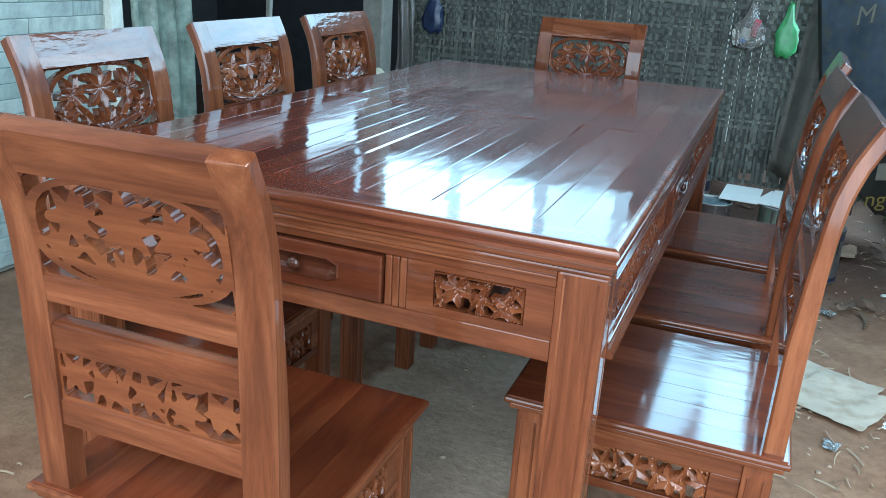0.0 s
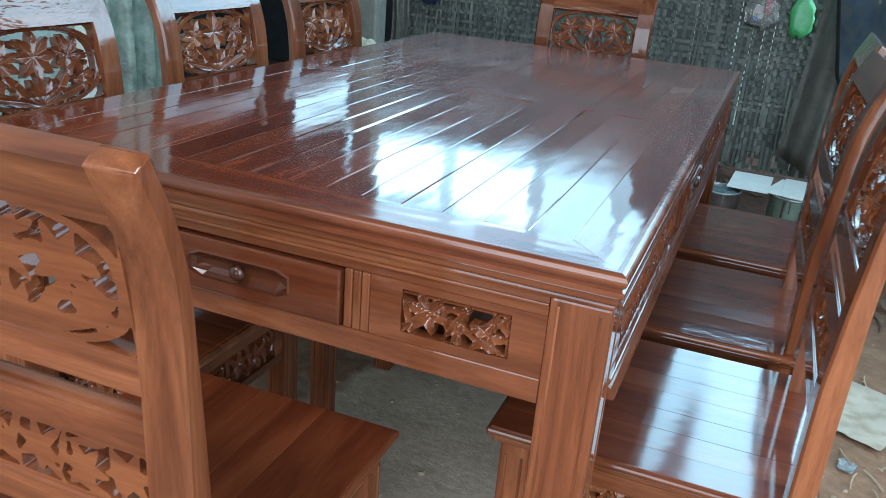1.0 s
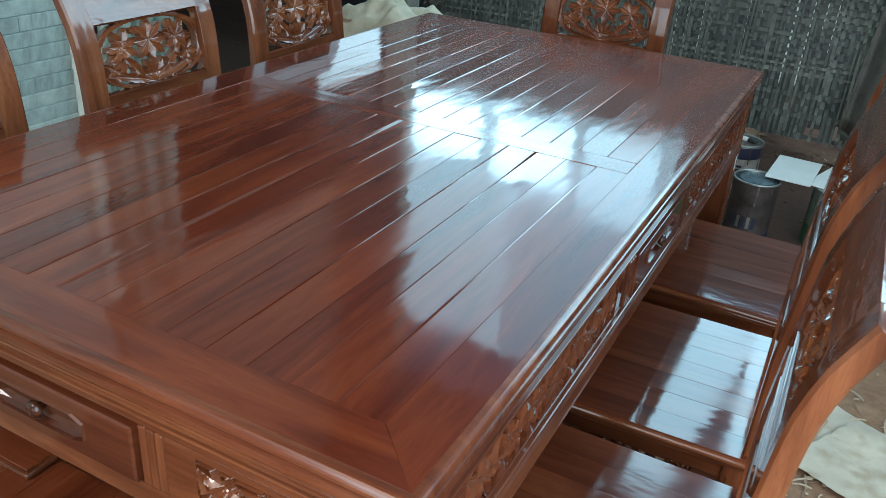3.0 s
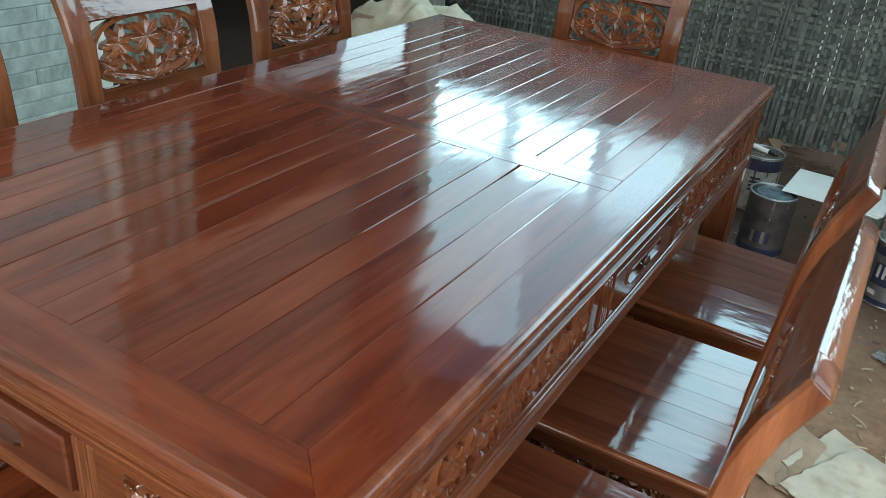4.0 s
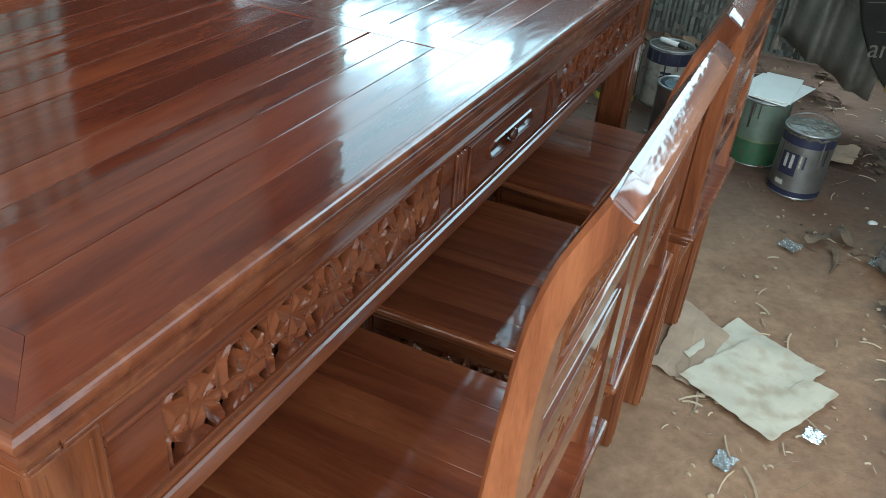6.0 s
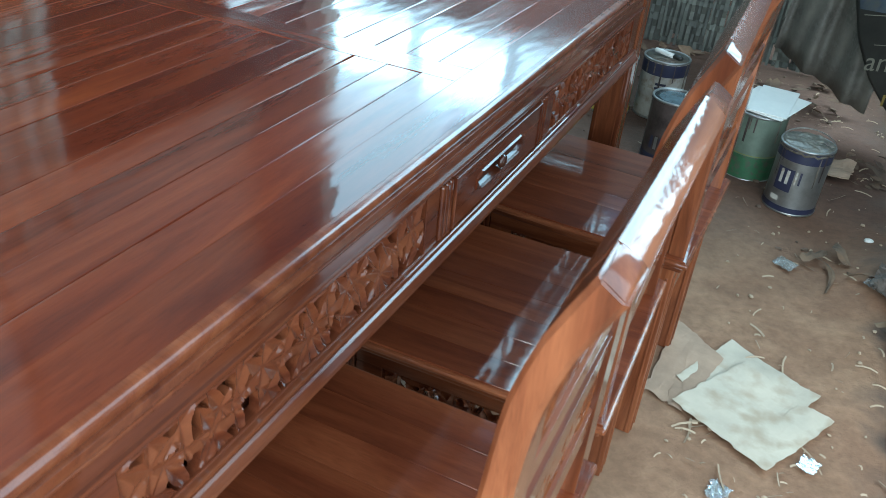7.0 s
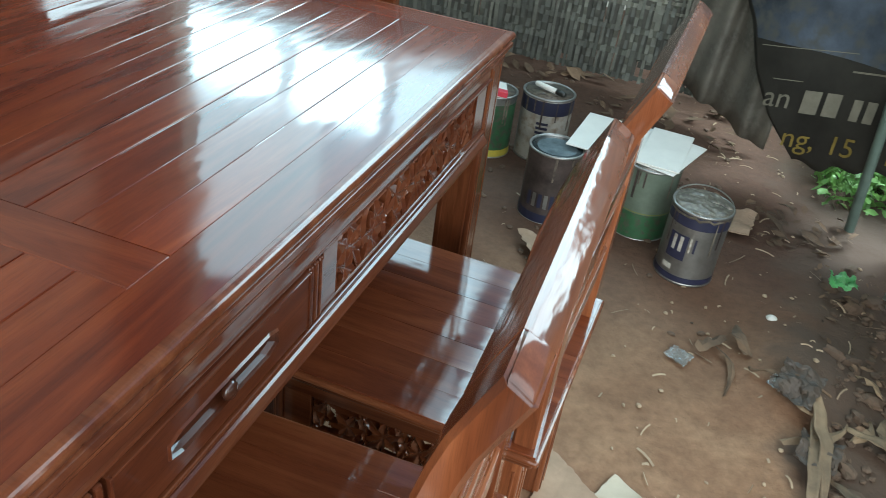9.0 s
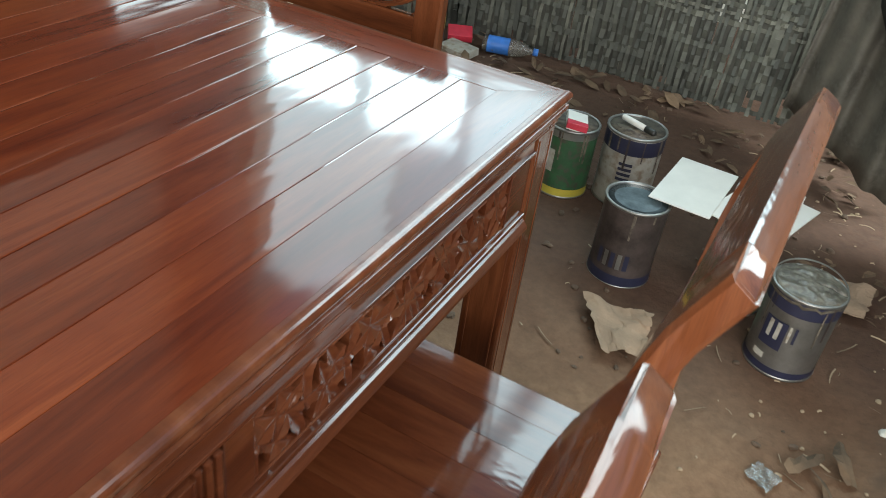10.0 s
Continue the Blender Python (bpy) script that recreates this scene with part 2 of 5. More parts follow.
def strip_material(name, stops, rough=0.7):
    """Weathered bamboo or boards, each piece with a tone of its own."""
    m, nt, bs = material(name)
    info = nt.nodes.new("ShaderNodeObjectInfo")
    tc = nt.nodes.new("ShaderNodeTexCoord")
    n1 = node(nt, "TexNoise", Scale=9.0, Detail=6.0, Roughness=0.7)
    nt.links.new(tc.outputs["Object"], n1.inputs[0])
    tone = ramp(nt, info.outputs["Random"], stops)
    blot = ramp(nt, n1.outputs[0], [(0.3, (0.45, 0.45, 0.45)), (0.7, (1.15, 1.15, 1.12))])
    nt.links.new(mix(nt, tone, blot, 0.9, "MULTIPLY"), bs.inputs["Base Color"])
    bs.inputs["Roughness"].default_value = rough
    bump(nt, bs, n1.outputs[0], 0.3, 0.004)
    return m


m_bamboo = strip_material("bamboo", [(0.0, (0.074, 0.078, 0.065)), (0.5, (0.106, 0.110, 0.090)), (0.85, (0.135, 0.137, 0.111)), (1.0, (0.19, 0.187, 0.15))])
m_bamboo_dark = strip_material("old_bamboo", [(0.0, (0.065, 0.065, 0.054)), (1.0, (0.11, 0.107, 0.088))])
m_clap = strip_material("painted_board", [(0.0, (0.34, 0.40, 0.36)), (0.5, (0.42, 0.47, 0.43)), (1.0, (0.50, 0.54, 0.48))], 0.55)
m_post = plain("grey_post", (0.23, 0.22, 0.18), 0.8, relief=0.4)
m_dark = plain("shade_black", (0.03, 0.03, 0.03), 0.9)
m_roof = plain("roof_sheet", (0.06, 0.055, 0.05), 0.8)
m_tin = plain("tin_sheet", (0.30, 0.33, 0.28), 0.55, var=0.3, scale=6, relief=0.1)
m_banner = plain("black_banner", (0.024, 0.023, 0.019), 0.42, var=0.5, scale=5, relief=0.06)
m_white_ink = plain("white_ink", (0.18, 0.17, 0.13), 0.5)
m_yellow_ink = plain("yellow_ink", (0.20, 0.145, 0.035), 0.5)
m_paper = plain("dirty_paper", (0.43, 0.37, 0.275), 0.85, var=0.25, scale=3.2, relief=0.1, dirt=(0.35, 0.275, 0.185))
m_board = plain("white_board", (0.64, 0.63, 0.57), 0.6, var=0.06, relief=0.03)
m_card = plain("cardboard", (0.30, 0.20, 0.13), 0.9, var=0.2)
m_steel = plain("can_steel", (0.27, 0.265, 0.245), 0.4, metal=0.85, var=0.35, scale=9, relief=0.1)
m_navy = plain("navy_print", (0.018, 0.02, 0.042), 0.4, var=0.2)
m_can_dark = plain("stained_can", (0.07, 0.052, 0.046), 0.4, metal=0.3, var=0.8, scale=9, relief=0.15)
m_can_white = plain("label_white", (0.36, 0.34, 0.29), 0.5, var=0.35, scale=8, relief=0.1, dirt=(0.22, 0.17, 0.12))
m_can_green = plain("can_green", (0.022, 0.085, 0.035), 0.45, var=0.35, dirt=(0.06, 0.06, 0.04))
m_can_yellow = plain("can_yellow", (0.45, 0.36, 0.05), 0.45)
m_dregs = plain("paint_skin", (0.14, 0.115, 0.085), 0.45, var=0.6, scale=14, relief=0.3, dirt=(0.05, 0.035, 0.028))
m_blue_dregs = plain("blue_paint_skin", (0.11, 0.15, 0.165), 0.2, var=0.5, coat=0.5)
m_red = plain("red_print", (0.5, 0.03, 0.05), 0.4)
m_blue = plain("blue_plastic", (0.03, 0.18, 0.55), 0.3)
m_leaf = plain("green_leaf", (0.14, 0.32, 0.08), 0.5, var=0.5)
m_dry = plain("dry_leaf", (0.120, 0.074, 0.042), 0.85, var=0.7, scale=5)
m_husk = plain("dry_husk", (0.185, 0.128, 0.074), 0.8, var=0.6, scale=5, relief=0.4)
m_stone = plain("rubble", (0.105, 0.068, 0.044), 0.9, var=0.4, relief=0.5)
m_film = plain("clear_plastic", (0.62, 0.58, 0.52), 0.22, trans=0.88, var=0.15, scale=20, relief=0.6)
m_gbag = plain("green_plastic", (0.07, 0.30, 0.10), 0.35, var=0.2)
m_bbag = plain("dark_blue_plastic", (0.02, 0.03, 0.07), 0.3, var=0.3)
m_cloth = plain("cream_cloth", (0.55, 0.47, 0.33), 0.9, var=0.2, relief=0.4)
m_chip = plain("wood_shaving", (0.32, 0.235, 0.15), 0.85, var=0.2)


# ---------------------------------------------------------------- mesh tools
def mesh_object(name, bm, mat, smooth=False):
    me = bpy.data.meshes.new(name)
    bm.to_mesh(me)
    bm.free()
    me.materials.append(mat)
    if smooth:
        for p in me.polygons:
            p.use_smooth = True
    return new(name, me)


def part(name, bm, mat, parent, label="", smooth=False):
    ob = mesh_object(name, bm, mat, smooth)
    ob.parent = parent
    if label:
        tagged(ob, label)
    return ob


def thing(name, label, category, at=None, group="", kind=""):
    ob = new(name)
    if at is not None:
        ob.matrix_world = at
    return tagged(ob, label, category, group, kind)


def box(lo, hi, bevel=0.003, bm=None, segs=2):
    out = bm or bmesh.new()
    b = bmesh.new()
    bmesh.ops.create_cube(b, size=1.0)
    for v in b.verts:
        v.co = Vector([lo[i] + (v.co[i] + 0.5) * (hi[i] - lo[i]) for i in range(3)])
    if bevel:
        bmesh.ops.bevel(b, geom=b.edges[:], offset=bevel, segments=segs, affect="EDGES", profile=0.5)
    if bm is None:
        out.free()
        return b
    me = bpy.data.meshes.new("t")
    b.to_mesh(me)
    b.free()
    out.from_mesh(me)
    bpy.data.meshes.remove(me)
    return out


def lathe(profile, n=40, cap=True):
    """Turned body from (radius, height) pairs."""
    b = bmesh.new()
    rings = []
    for r, z in profile:
        rings.append([b.verts.new((r * math.cos(2 * math.pi * k / n), r * math.sin(2 * math.pi * k / n), z)) for k in range(n)])
    for a, c in zip(rings, rings[1:]):
        for k in range(n):
            b.faces.new((a[k], a[(k + 1) % n], c[(k + 1) % n], c[k]))
    if cap:
        b.faces.new(rings[0][::-1])
        b.faces.new(rings[-1])
    return b


def sweep(path, w, d, crown=0.003, outer=0):
    """A bar of rectangular section along a path in the yz plane; d gives its depth at each point, w its width in x."""
    b = bmesh.new()
    rings = []
    for i, (y, z) in enumerate(path):
        j0, j1 = max(0, i - 1), min(len(path) - 1, i + 1)
        t = Vector((0, path[j1][0] - path[j0][0], path[j1][1] - path[j0][1])).normalized()
        nrm = Vector((0, t.z, -t.y))
        c, h = Vector((0, y, z)), d[i] / 2
        a, e = (0.004 if outer < 0 else 0.0006), (0.004 if outer > 0 else 0.0006)
        ring = []
        for sx, sn in ((-w / 2, -h + a), (-w / 2 + a, -h), (w / 2 - e, -h), (w / 2, -h + e), (w / 2, h - e), (w / 2 - e, h), (-w / 2 + a, h), (-w / 2, h - a)):
            ring.append(b.verts.new(c + Vector((sx, 0, 0)) + nrm * sn))
        rings.append(ring)
    for a, c in zip(rings, rings[1:]):
        for k in range(8):
            b.faces.new((a[k], a[(k + 1) % 8], c[(k + 1) % 8], c[k]))
    # gently crowned head
    t = Vector((0, path[-1][0] - path[-2][0], path[-1][1] - path[-2][1])).normalized()
    nrm = Vector((0, t.z, -t.y))
    c, h, last = Vector((0, path[-1][0], path[-1][1])), d[-1] / 2, rings[-1]
    slope = 0.0016
    for v in last:
        v.co += t * slope * (v.co - c).dot(nrm) / h
    lines = [(last[1], last[2]), (last[0], last[3])]
    for k in range(1, 10):
        q = -1 + 0.2 * k
        p = c + nrm * (q * (h - 0.0006)) + t * (crown * (1 - q ** 4) + slope * q)
        lines.append((b.verts.new(p - Vector((w / 2, 0, 0))), b.verts.new(p + Vector((w / 2 - (0.003 if outer > 0 else 0), 0, 0)))))
        if outer < 0:
            lines[-1][0].co.x += 0.003
    lines += [(last[7], last[4]), (last[6], last[5])]
    for (a0, a1), (c0, c1) in zip(lines, lines[1:]):
        b.faces.new((a0, a1, c1, c0))
    for side in (0, 1):
        b.faces.new([line[side] for line in lines[1:-1]])
    b.faces.new(rings[0][::-1])
    bmesh.ops.recalc_face_normals(b, faces=b.faces[:])
    return b


def petals(layout):
    """Spreads flowers and leaves into single petals: (x, y, angle, length, half width)."""
    out = []
    for kind, x, y, a, size, n in layout:
        if kind == "flower":
            for k in range(n):
                out.append((x, y, a + 2 * math.pi * k / n, size, size * 0.185))
        elif kind == "fan":
            for k in range(n):
                out.append((x, y, a + (k - (n - 1) / 2) * 0.42, size * (1 - 0.12 * abs(k - (n - 1) / 2)), size * 0.12))
        else:
            out.append((x, y, a, size, size * n / 125))
    return out


def fretwork(w, h, thick, layout, cell=0.0022, oval=False, frame=0.004, relief=0.75, rib=0.75, mat=w_carve):
    """A pierced carved panel in the xz plane: a plate with openings between raised petals, flat on its back."""
    nx, nz = int(w / cell), int(h / cell)
    xs = (np.arange(nx + 1) / nx - 0.5) * w
    zs = (np.arange(nz + 1) / nz - 0.5) * h
    X, Z = np.meshgrid(xs, zs, indexing="ij")
    F = np.full(X.shape, -1.0)
    for px, pz, a, ln, hw in petals(layout):
        s = ((X - px) * math.cos(a) + (Z - pz) * math.sin(a)) / ln
        t = -(X - px) * math.sin(a) + (Z - pz) * math.cos(a)
        sc = np.clip(s, 0.0, 1.0)
        width = hw * np.sin(np.pi * sc ** 0.75) + 0.0012
        v = 1 - np.abs(t) / width - np.where((s < 0) | (s > 1), 3.0, 0.0)
        F = np.maximum(F, v)
    if oval:
        q = (np.abs(X) / (w * 0.5)) ** 2.6 + (np.abs(Z) / (h * 0.5)) ** 2.6
        F = np.where(q > 1.0, -1.0, F)
        F = np.maximum(F, 1 - np.abs(q - 0.93) / 0.13)
        for cx in (-1, 1):
            for cz in (-1, 1):
                d = np.abs((X * cx - w * 0.5) + (Z * cz - h * 0.5) * 0.9 + 0.012)
                F = np.maximum(F, np.where(q > 0.9, 0.5 - d / 0.004, -1))
    edge = np.minimum(np.minimum(X + w / 2, w / 2 - X), np.minimum(Z + h / 2, h / 2 - Z))
    F = np.maximum(F, 1 - edge / frame)
    groove = 1 - rib * np.clip(F, 0, 1)
    front = thick * (1 - relief + relief * groove)
    solid = (F[:-1, :-1] + F[1:, :-1] + F[:-1, 1:] + F[1:, 1:]) / 4 > 0.0
    # smooth the outline of the openings
    px, pz = X.copy(), Z.copy()
    cnt = np.zeros(X.shape, int)
    for dx in (0, 1):
        for dz in (0, 1):
            cnt[dx:dx + nx, dz:dz + nz] += solid
    rim = (cnt > 0) & (cnt < 4)
    rim[0, :] = rim[-1, :] = False
    rim[:, 0] = rim[:, -1] = False
    for _ in range(3):
        sx, sz, n = np.zeros_like(px), np.zeros_like(pz), np.zeros_like(px)
        for ax, st in ((0, 1), (0, -1), (1, 1), (1, -1)):
            rr = np.roll(rim, st, ax)
            sx += np.where(rr, np.roll(px, st, ax), 0)
            sz += np.where(rr, np.roll(pz, st, ax), 0)
            n += rr
        ok = rim & (n > 1)
        px = np.where(ok, 0.4 * px + 0.6 * sx / np.maximum(n, 1), px)
        pz = np.where(ok, 0.4 * pz + 0.6 * sz / np.maximum(n, 1), pz)
    ids, verts, faces = {}, [], []

    def vid(i, k, side):
        key = (i, k, side)
        if key not in ids:
            ids[key] = len(verts)
            verts.append((float(px[i, k]), float(front[i, k]) if side else 0.0, float(pz[i, k])))
        return ids[key]

    for i in range(nx):
        for k in range(nz):
            if not solid[i, k]:
                continue
            ring = ((i, k), (i + 1, k), (i + 1, k + 1), (i, k + 1))
            faces.append([vid(*p, 1) for p in ring][::-1])
            faces.append([vid(*p, 0) for p in ring])
            for a, b2, ni, nk in ((0, 1, i, k - 1), (1, 2, i + 1, k), (2, 3, i, k + 1), (3, 0, i - 1, k)):
                if not (0 <= ni < nx and 0 <= nk < nz) or not solid[ni, nk]:
                    p, q2 = ring[a], ring[b2]
                    faces.append([vid(*p, 1), vid(*q2, 1), vid(*q2, 0), vid(*p, 0)])
    me = bpy.data.meshes.new("fretwork")
    me.from_pydata(verts, [], faces)
    me.materials.append(mat)
    me.update()
    for p in me.polygons:
        p.use_smooth = True
    me.set_sharp_from_angle(angle=radians(55))
    return me


def fret_part(name, me, parent, m, label=""):
    ob = new(name, me)
    ob.parent = parent
    ob.matrix_basis = m
    if label:
        tagged(ob, label)
    return ob


# ---------------------------------------------------------------- setting
FAR_Y, LEFT_X, RIGHT_X, ROOF_Z = 3.85, -2.2, 1.09, 3.9


def ground_height(x, y):
    if abs(x) > 6 or abs(y) > 8:
        return 0.0
    ridge = 0.022 * math.exp(-((x - 0.70 - 0.04 * math.sin(3 * y)) / 0.10) ** 2) * (1.0 if 1.2 < y < 2.4 else math.exp(-((y - 1.8) / 0.6) ** 2 + 1))
    ridge += 0.055 * math.exp(-((x - 0.74) / 0.11) ** 2 - ((y - 2.10) / 0.13) ** 2) + 0.03 * math.exp(-((x - 0.9) / 0.12) ** 2) * math.exp(-((y - 1.5) / 0.5) ** 2)
    return ridge + 0.010 * noise.noise((x * 2.2, y * 2.2, 0)) + 0.004 * noise.noise((x * 9, y * 9, 3))


def build_ground():
    xs = [-60, -20, -8, -5] + [-3 + 0.06 * k for k in range(84)] + [4, 8, 20, 60]
    ys = [-60, -20, -8, -4] + [-2 + 0.06 * k for k in range(118)] + [7, 12, 25, 60]
    verts = [(x, y, ground_height(x, y) - 0.008) for x in xs for y in ys]
    n = len(ys)
    faces = [(i * n + k, (i + 1) * n + k, (i + 1) * n + k + 1, i * n + k + 1) for i in range(len(xs) - 1) for k in range(n - 1)]
    me = bpy.data.meshes.new("ground")
    me.from_pydata(verts, [], faces)
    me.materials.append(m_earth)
    for p in me.polygons:
        p.use_smooth = True
    tagged(new("ground", me), "bare trodden reddish-brown earth floor of a shed", "ground", kind="structure")


build_ground()

ceiling = bmesh.new()
for k in range(57):
    x0 = -2.5 + k * 0.068
    box((x0, -2.0, ROOF_Z + 0.012 * (k % 2)), (x0 + 0.066, 3.95, ROOF_Z + 0.02 + 0.012 * (k % 2)), 0, ceiling)
tagged(mesh_object("ceiling", ceiling, m_roof), "dark corrugated roof sheets seen from below", "ceiling", kind="structure")

# left wall of lapped boards with a doorway into a dark room
wall_left = thing("wall_left", "wall of narrow pale painted lapped boards", "wall", kind="structure")
part("backing", box((LEFT_X - 0.08, -2.0, 0), (LEFT_X - 0.02, 1.52, ROOF_Z), 0), m_post, wall_left)
part("lintel", box((LEFT_X - 0.08, 1.52, 2.05), (LEFT_X, 3.85, ROOF_Z), 0), m_post, wall_left)
part("trim", box((LEFT_X - 0.03, 1.46, 0), (LEFT_X + 0.03, 1.52, 2.05), 0.004), plain("trim_paint", (0.62, 0.62, 0.53), 0.6), wall_left, "pale vertical trim board")


def board_mesh(length):
    me = bpy.data.meshes.new("board")
    b = box((0, 0, 0), (0.012, length, 0.05), 0.002)
    b.to_mesh(me)
    b.free()
    me.materials.append(m_clap)
    return me


BOARDS = (0.55, 0.85, 1.3)
boards = [board_mesh(w) for w in BOARDS]
for k in range(75):
    z, y = 0.02 + k * 0.0515, -2.0 - random.uniform(0.0, 0.5)
    while y < 1.45:
        q = random.choice((0, 1, 1, 2, 2))
        ob = new("board", boards[q])
        ob.parent = wall_left
        length = min(BOARDS[q], 1.46 - y)
        ob.matrix_basis = pose(LEFT_X - 0.02 + random.uniform(-0.001, 0.001), y, z, 0, 7, 0) @ Matrix.Diagonal((1, (length - 0.002) / BOARDS[q], 1, 1))
        y += length
# Near-black walls carry the shade of the unlit room in their colour.
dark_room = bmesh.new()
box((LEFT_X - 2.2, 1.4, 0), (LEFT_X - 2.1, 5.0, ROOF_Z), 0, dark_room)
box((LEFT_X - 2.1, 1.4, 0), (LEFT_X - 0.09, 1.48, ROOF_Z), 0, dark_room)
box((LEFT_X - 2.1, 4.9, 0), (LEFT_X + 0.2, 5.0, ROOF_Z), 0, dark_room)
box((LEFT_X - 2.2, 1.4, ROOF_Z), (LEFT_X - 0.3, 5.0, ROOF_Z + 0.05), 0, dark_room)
tagged(mesh_object("wall_back_room", dark_room, m_dark), "unlit room behind the doorway, its darkness put into the wall colour", "wall", kind="structure")

# far wall of woven split bamboo: uprights and cross strips that pass over and under each other
wall_far = thing("wall_far", "wall of woven split bamboo, weathered grey", "wall", kind="structure")
PV, PH, WALL_H, X0 = 0.024, 0.034, 1.19, -2.12
cols, rows = int(2.95 / PV), int(WALL_H / PH)


def over(c, k):
    """Which strip lies on top where upright c meets cross strip k."""
    return 1 if (0.5 if (c + k) % 2 else -0.5) + 0.45 * max(0.0, 1 - k / 22) + 1.3 * noise.noise((c * 0.37, k * 0.41, 3)) + 0.5 * noise.noise((c * 1.7, k * 1.9, 8)) > 0 else -1


def bamboo_strip(vs):
    n = len(vs) // 2
    me = bpy.data.meshes.new("bamboo_strip")
    me.from_pydata(vs, [], [(2 * k, 2 * k + 1, 2 * k + 3, 2 * k + 2) for k in range(n - 1)])
    me.materials.append(m_bamboo)
    ob = new("bamboo_strip", me)
    ob.parent = wall_far


for c in range(cols):
    x, wv = X0 + c * PV + random.uniform(-0.003, 0.003), PV * random.uniform(0.55, 1.0)
    vs, lean, phase = [], random.uniform(-0.02, 0.02), random.choice((0, 0, 0, 1))
    foot = random.choice((0, 0, 0, random.uniform(0.02, 0.10)))
    for k in range(rows + 1):
        z = max(k * PH, foot)
        y = -0.005 * over(c, k)
        dx = lean * z + 0.010 * noise.noise((c * 3.1, z * 2.2, 0))
        w2 = wv * (0.8 + 0.35 * noise.noise((c * 5.3, z * 4, 9)))
        vs += [(x + dx - w2 / 2, FAR_Y + y, z), (x + dx + w2 / 2, FAR_Y + y + 0.002, z)]
    bamboo_strip(vs)
for r in range(rows):
    z, wh = (r + 0.5) * PH, PH * random.uniform(0.45, 0.95)
    if z < 0.32 and r % 3:
        continue
    vs, lean = [], random.uniform(-0.008, 0.008)
    for k in range(cols + 1):
        x = X0 + k * PV
        y = 0.005 * over(k, r)
        dz = lean * x + 0.012 * noise.noise((x * 1.5, r * 2.7, 5))
        w2 = wh * (0.85 + 0.4 * noise.noise((x * 3, r * 1.9, 2)))
        vs += [(x, FAR_Y + y, z + dz - w2 / 2), (x, FAR_Y + y + 0.002, z + dz + w2 / 2)]
    bamboo_strip(vs)
xb = -2.12
while xb < 0.82:
    wb = random.uniform(0.03, 0.07)
    part("backing_slat", box((xb, FAR_Y + 0.011, 0.0 if random.random() < 0.7 else random.uniform(0.02, 0.12)), (xb + wb, FAR_Y + 0.016, WALL_H - 0.02), 0), m_bamboo_dark, wall_far)
    xb += wb + random.choice((-0.004, 0.002, 0.004, 0.006, 0.008))
part("rail", box((-2.12, FAR_Y + 0.02, WALL_H - 0.04), (0.83, FAR_Y + 0.06, WALL_H + 0.02), 0.004), m_post, wall_far)

# Unseen backing wall added: dark top blocks sky, pale base brightens weave gaps.
m_sky_block = plain("sky_block_dark", (0.07, 0.048, 0.036), 0.9, var=0.3, scale=1.5, relief=0.2)
wall_outer = thing("wall_outer", "unseen wall added behind the bamboo to block the sky, pale at its base", "wall", kind="structure")
part("block_top", box((-5.0, 5.0, 0.95), (3.0, 5.1, 2.4), 0.01), m_sky_block, wall_outer)
part("base", box((-5.0, 4.98, -0.02), (3.0, 5.1, 0.95), 0.01), plain("sky_block_pale", (0.78, 0.76, 0.68), 0.9, var=0.15, scale=2.0), wall_outer, "pale base that brightens the gaps in the weave")
tagged(mesh_object("corner_post", box((-2.24, 3.58, 0), (-2.10, 3.72, ROOF_Z), 0.012), m_post), "square grey weathered wooden post in the corner", "post", kind="structure")
# Unseen panel added high in the corner to trim the far daylight.
tagged(mesh_object("daylight_cut", box((-2.2, 3.09, 1.75), (-1.83, 3.12, ROOF_Z), 0), m_dark), "unseen dark panel added in the corner to cut the far daylight", "wall", kind="structure")


# ---------------------------------------------------------------- table
TW, TL, TZ = 0.945, 1.71, 0.78
FLOWERS_LONG = []
rs = random.Random(5)
for k in range(7):
    x = -0.216 + 0.072 * k
    z = 0.009 * (-1) ** k
    FLOWERS_LONG.append(("flower", x, z, 0.45 * k, 0.040, 6))
    for dx, dz, a in ((0.036, -0.040, 1.25), (0.036, 0.040, -1.9), (0.014, -0.040, 2.3), (0.020, 0.040, -0.75), (0.030, -0.004, 0.4), (0.004, 0.040, -2.2), (0.050, -0.040, 0.9)):
        FLOWERS_LONG.append(("leaf", x + dx, dz, a + rs.uniform(-0.3, 0.3), rs.uniform(0.044, 0.060), 15))
FLOWERS_SHORT = [("flower", -0.042, -0.006, 0.5, 0.027, 5), ("flower", 0.034, 0.006, 0.2, 0.029, 6), ("leaf", -0.069, 0.025, -0.55, 0.06, 8), ("leaf", -0.02, 0.027, -1.0, 0.062, 8), ("leaf", -0.02, 0.02, -0.1, 0.05, 8), ("leaf", 0.0, -0.027, 1.9, 0.05, 9), ("leaf", 0.069, -0.024, 2.6, 0.07, 8), ("leaf", 0.069, 0.02, 3.5, 0.045, 9), ("leaf", -0.068, -0.026, 0.35, 0.06, 8), ("leaf", -0.069, 0.0, 0.9, 0.03, 12), ("leaf", 0.05, -0.027, 1.3, 0.05, 9), ("leaf", -0.012, -0.027, 1.1, 0.04, 11), ("leaf", 0.02, 0.027, -1.9, 0.04, 11), ("leaf", -0.05, 0.027, -1.5, 0.03, 13), ("leaf", -0.02, -0.004, 0.3, 0.03, 14)]
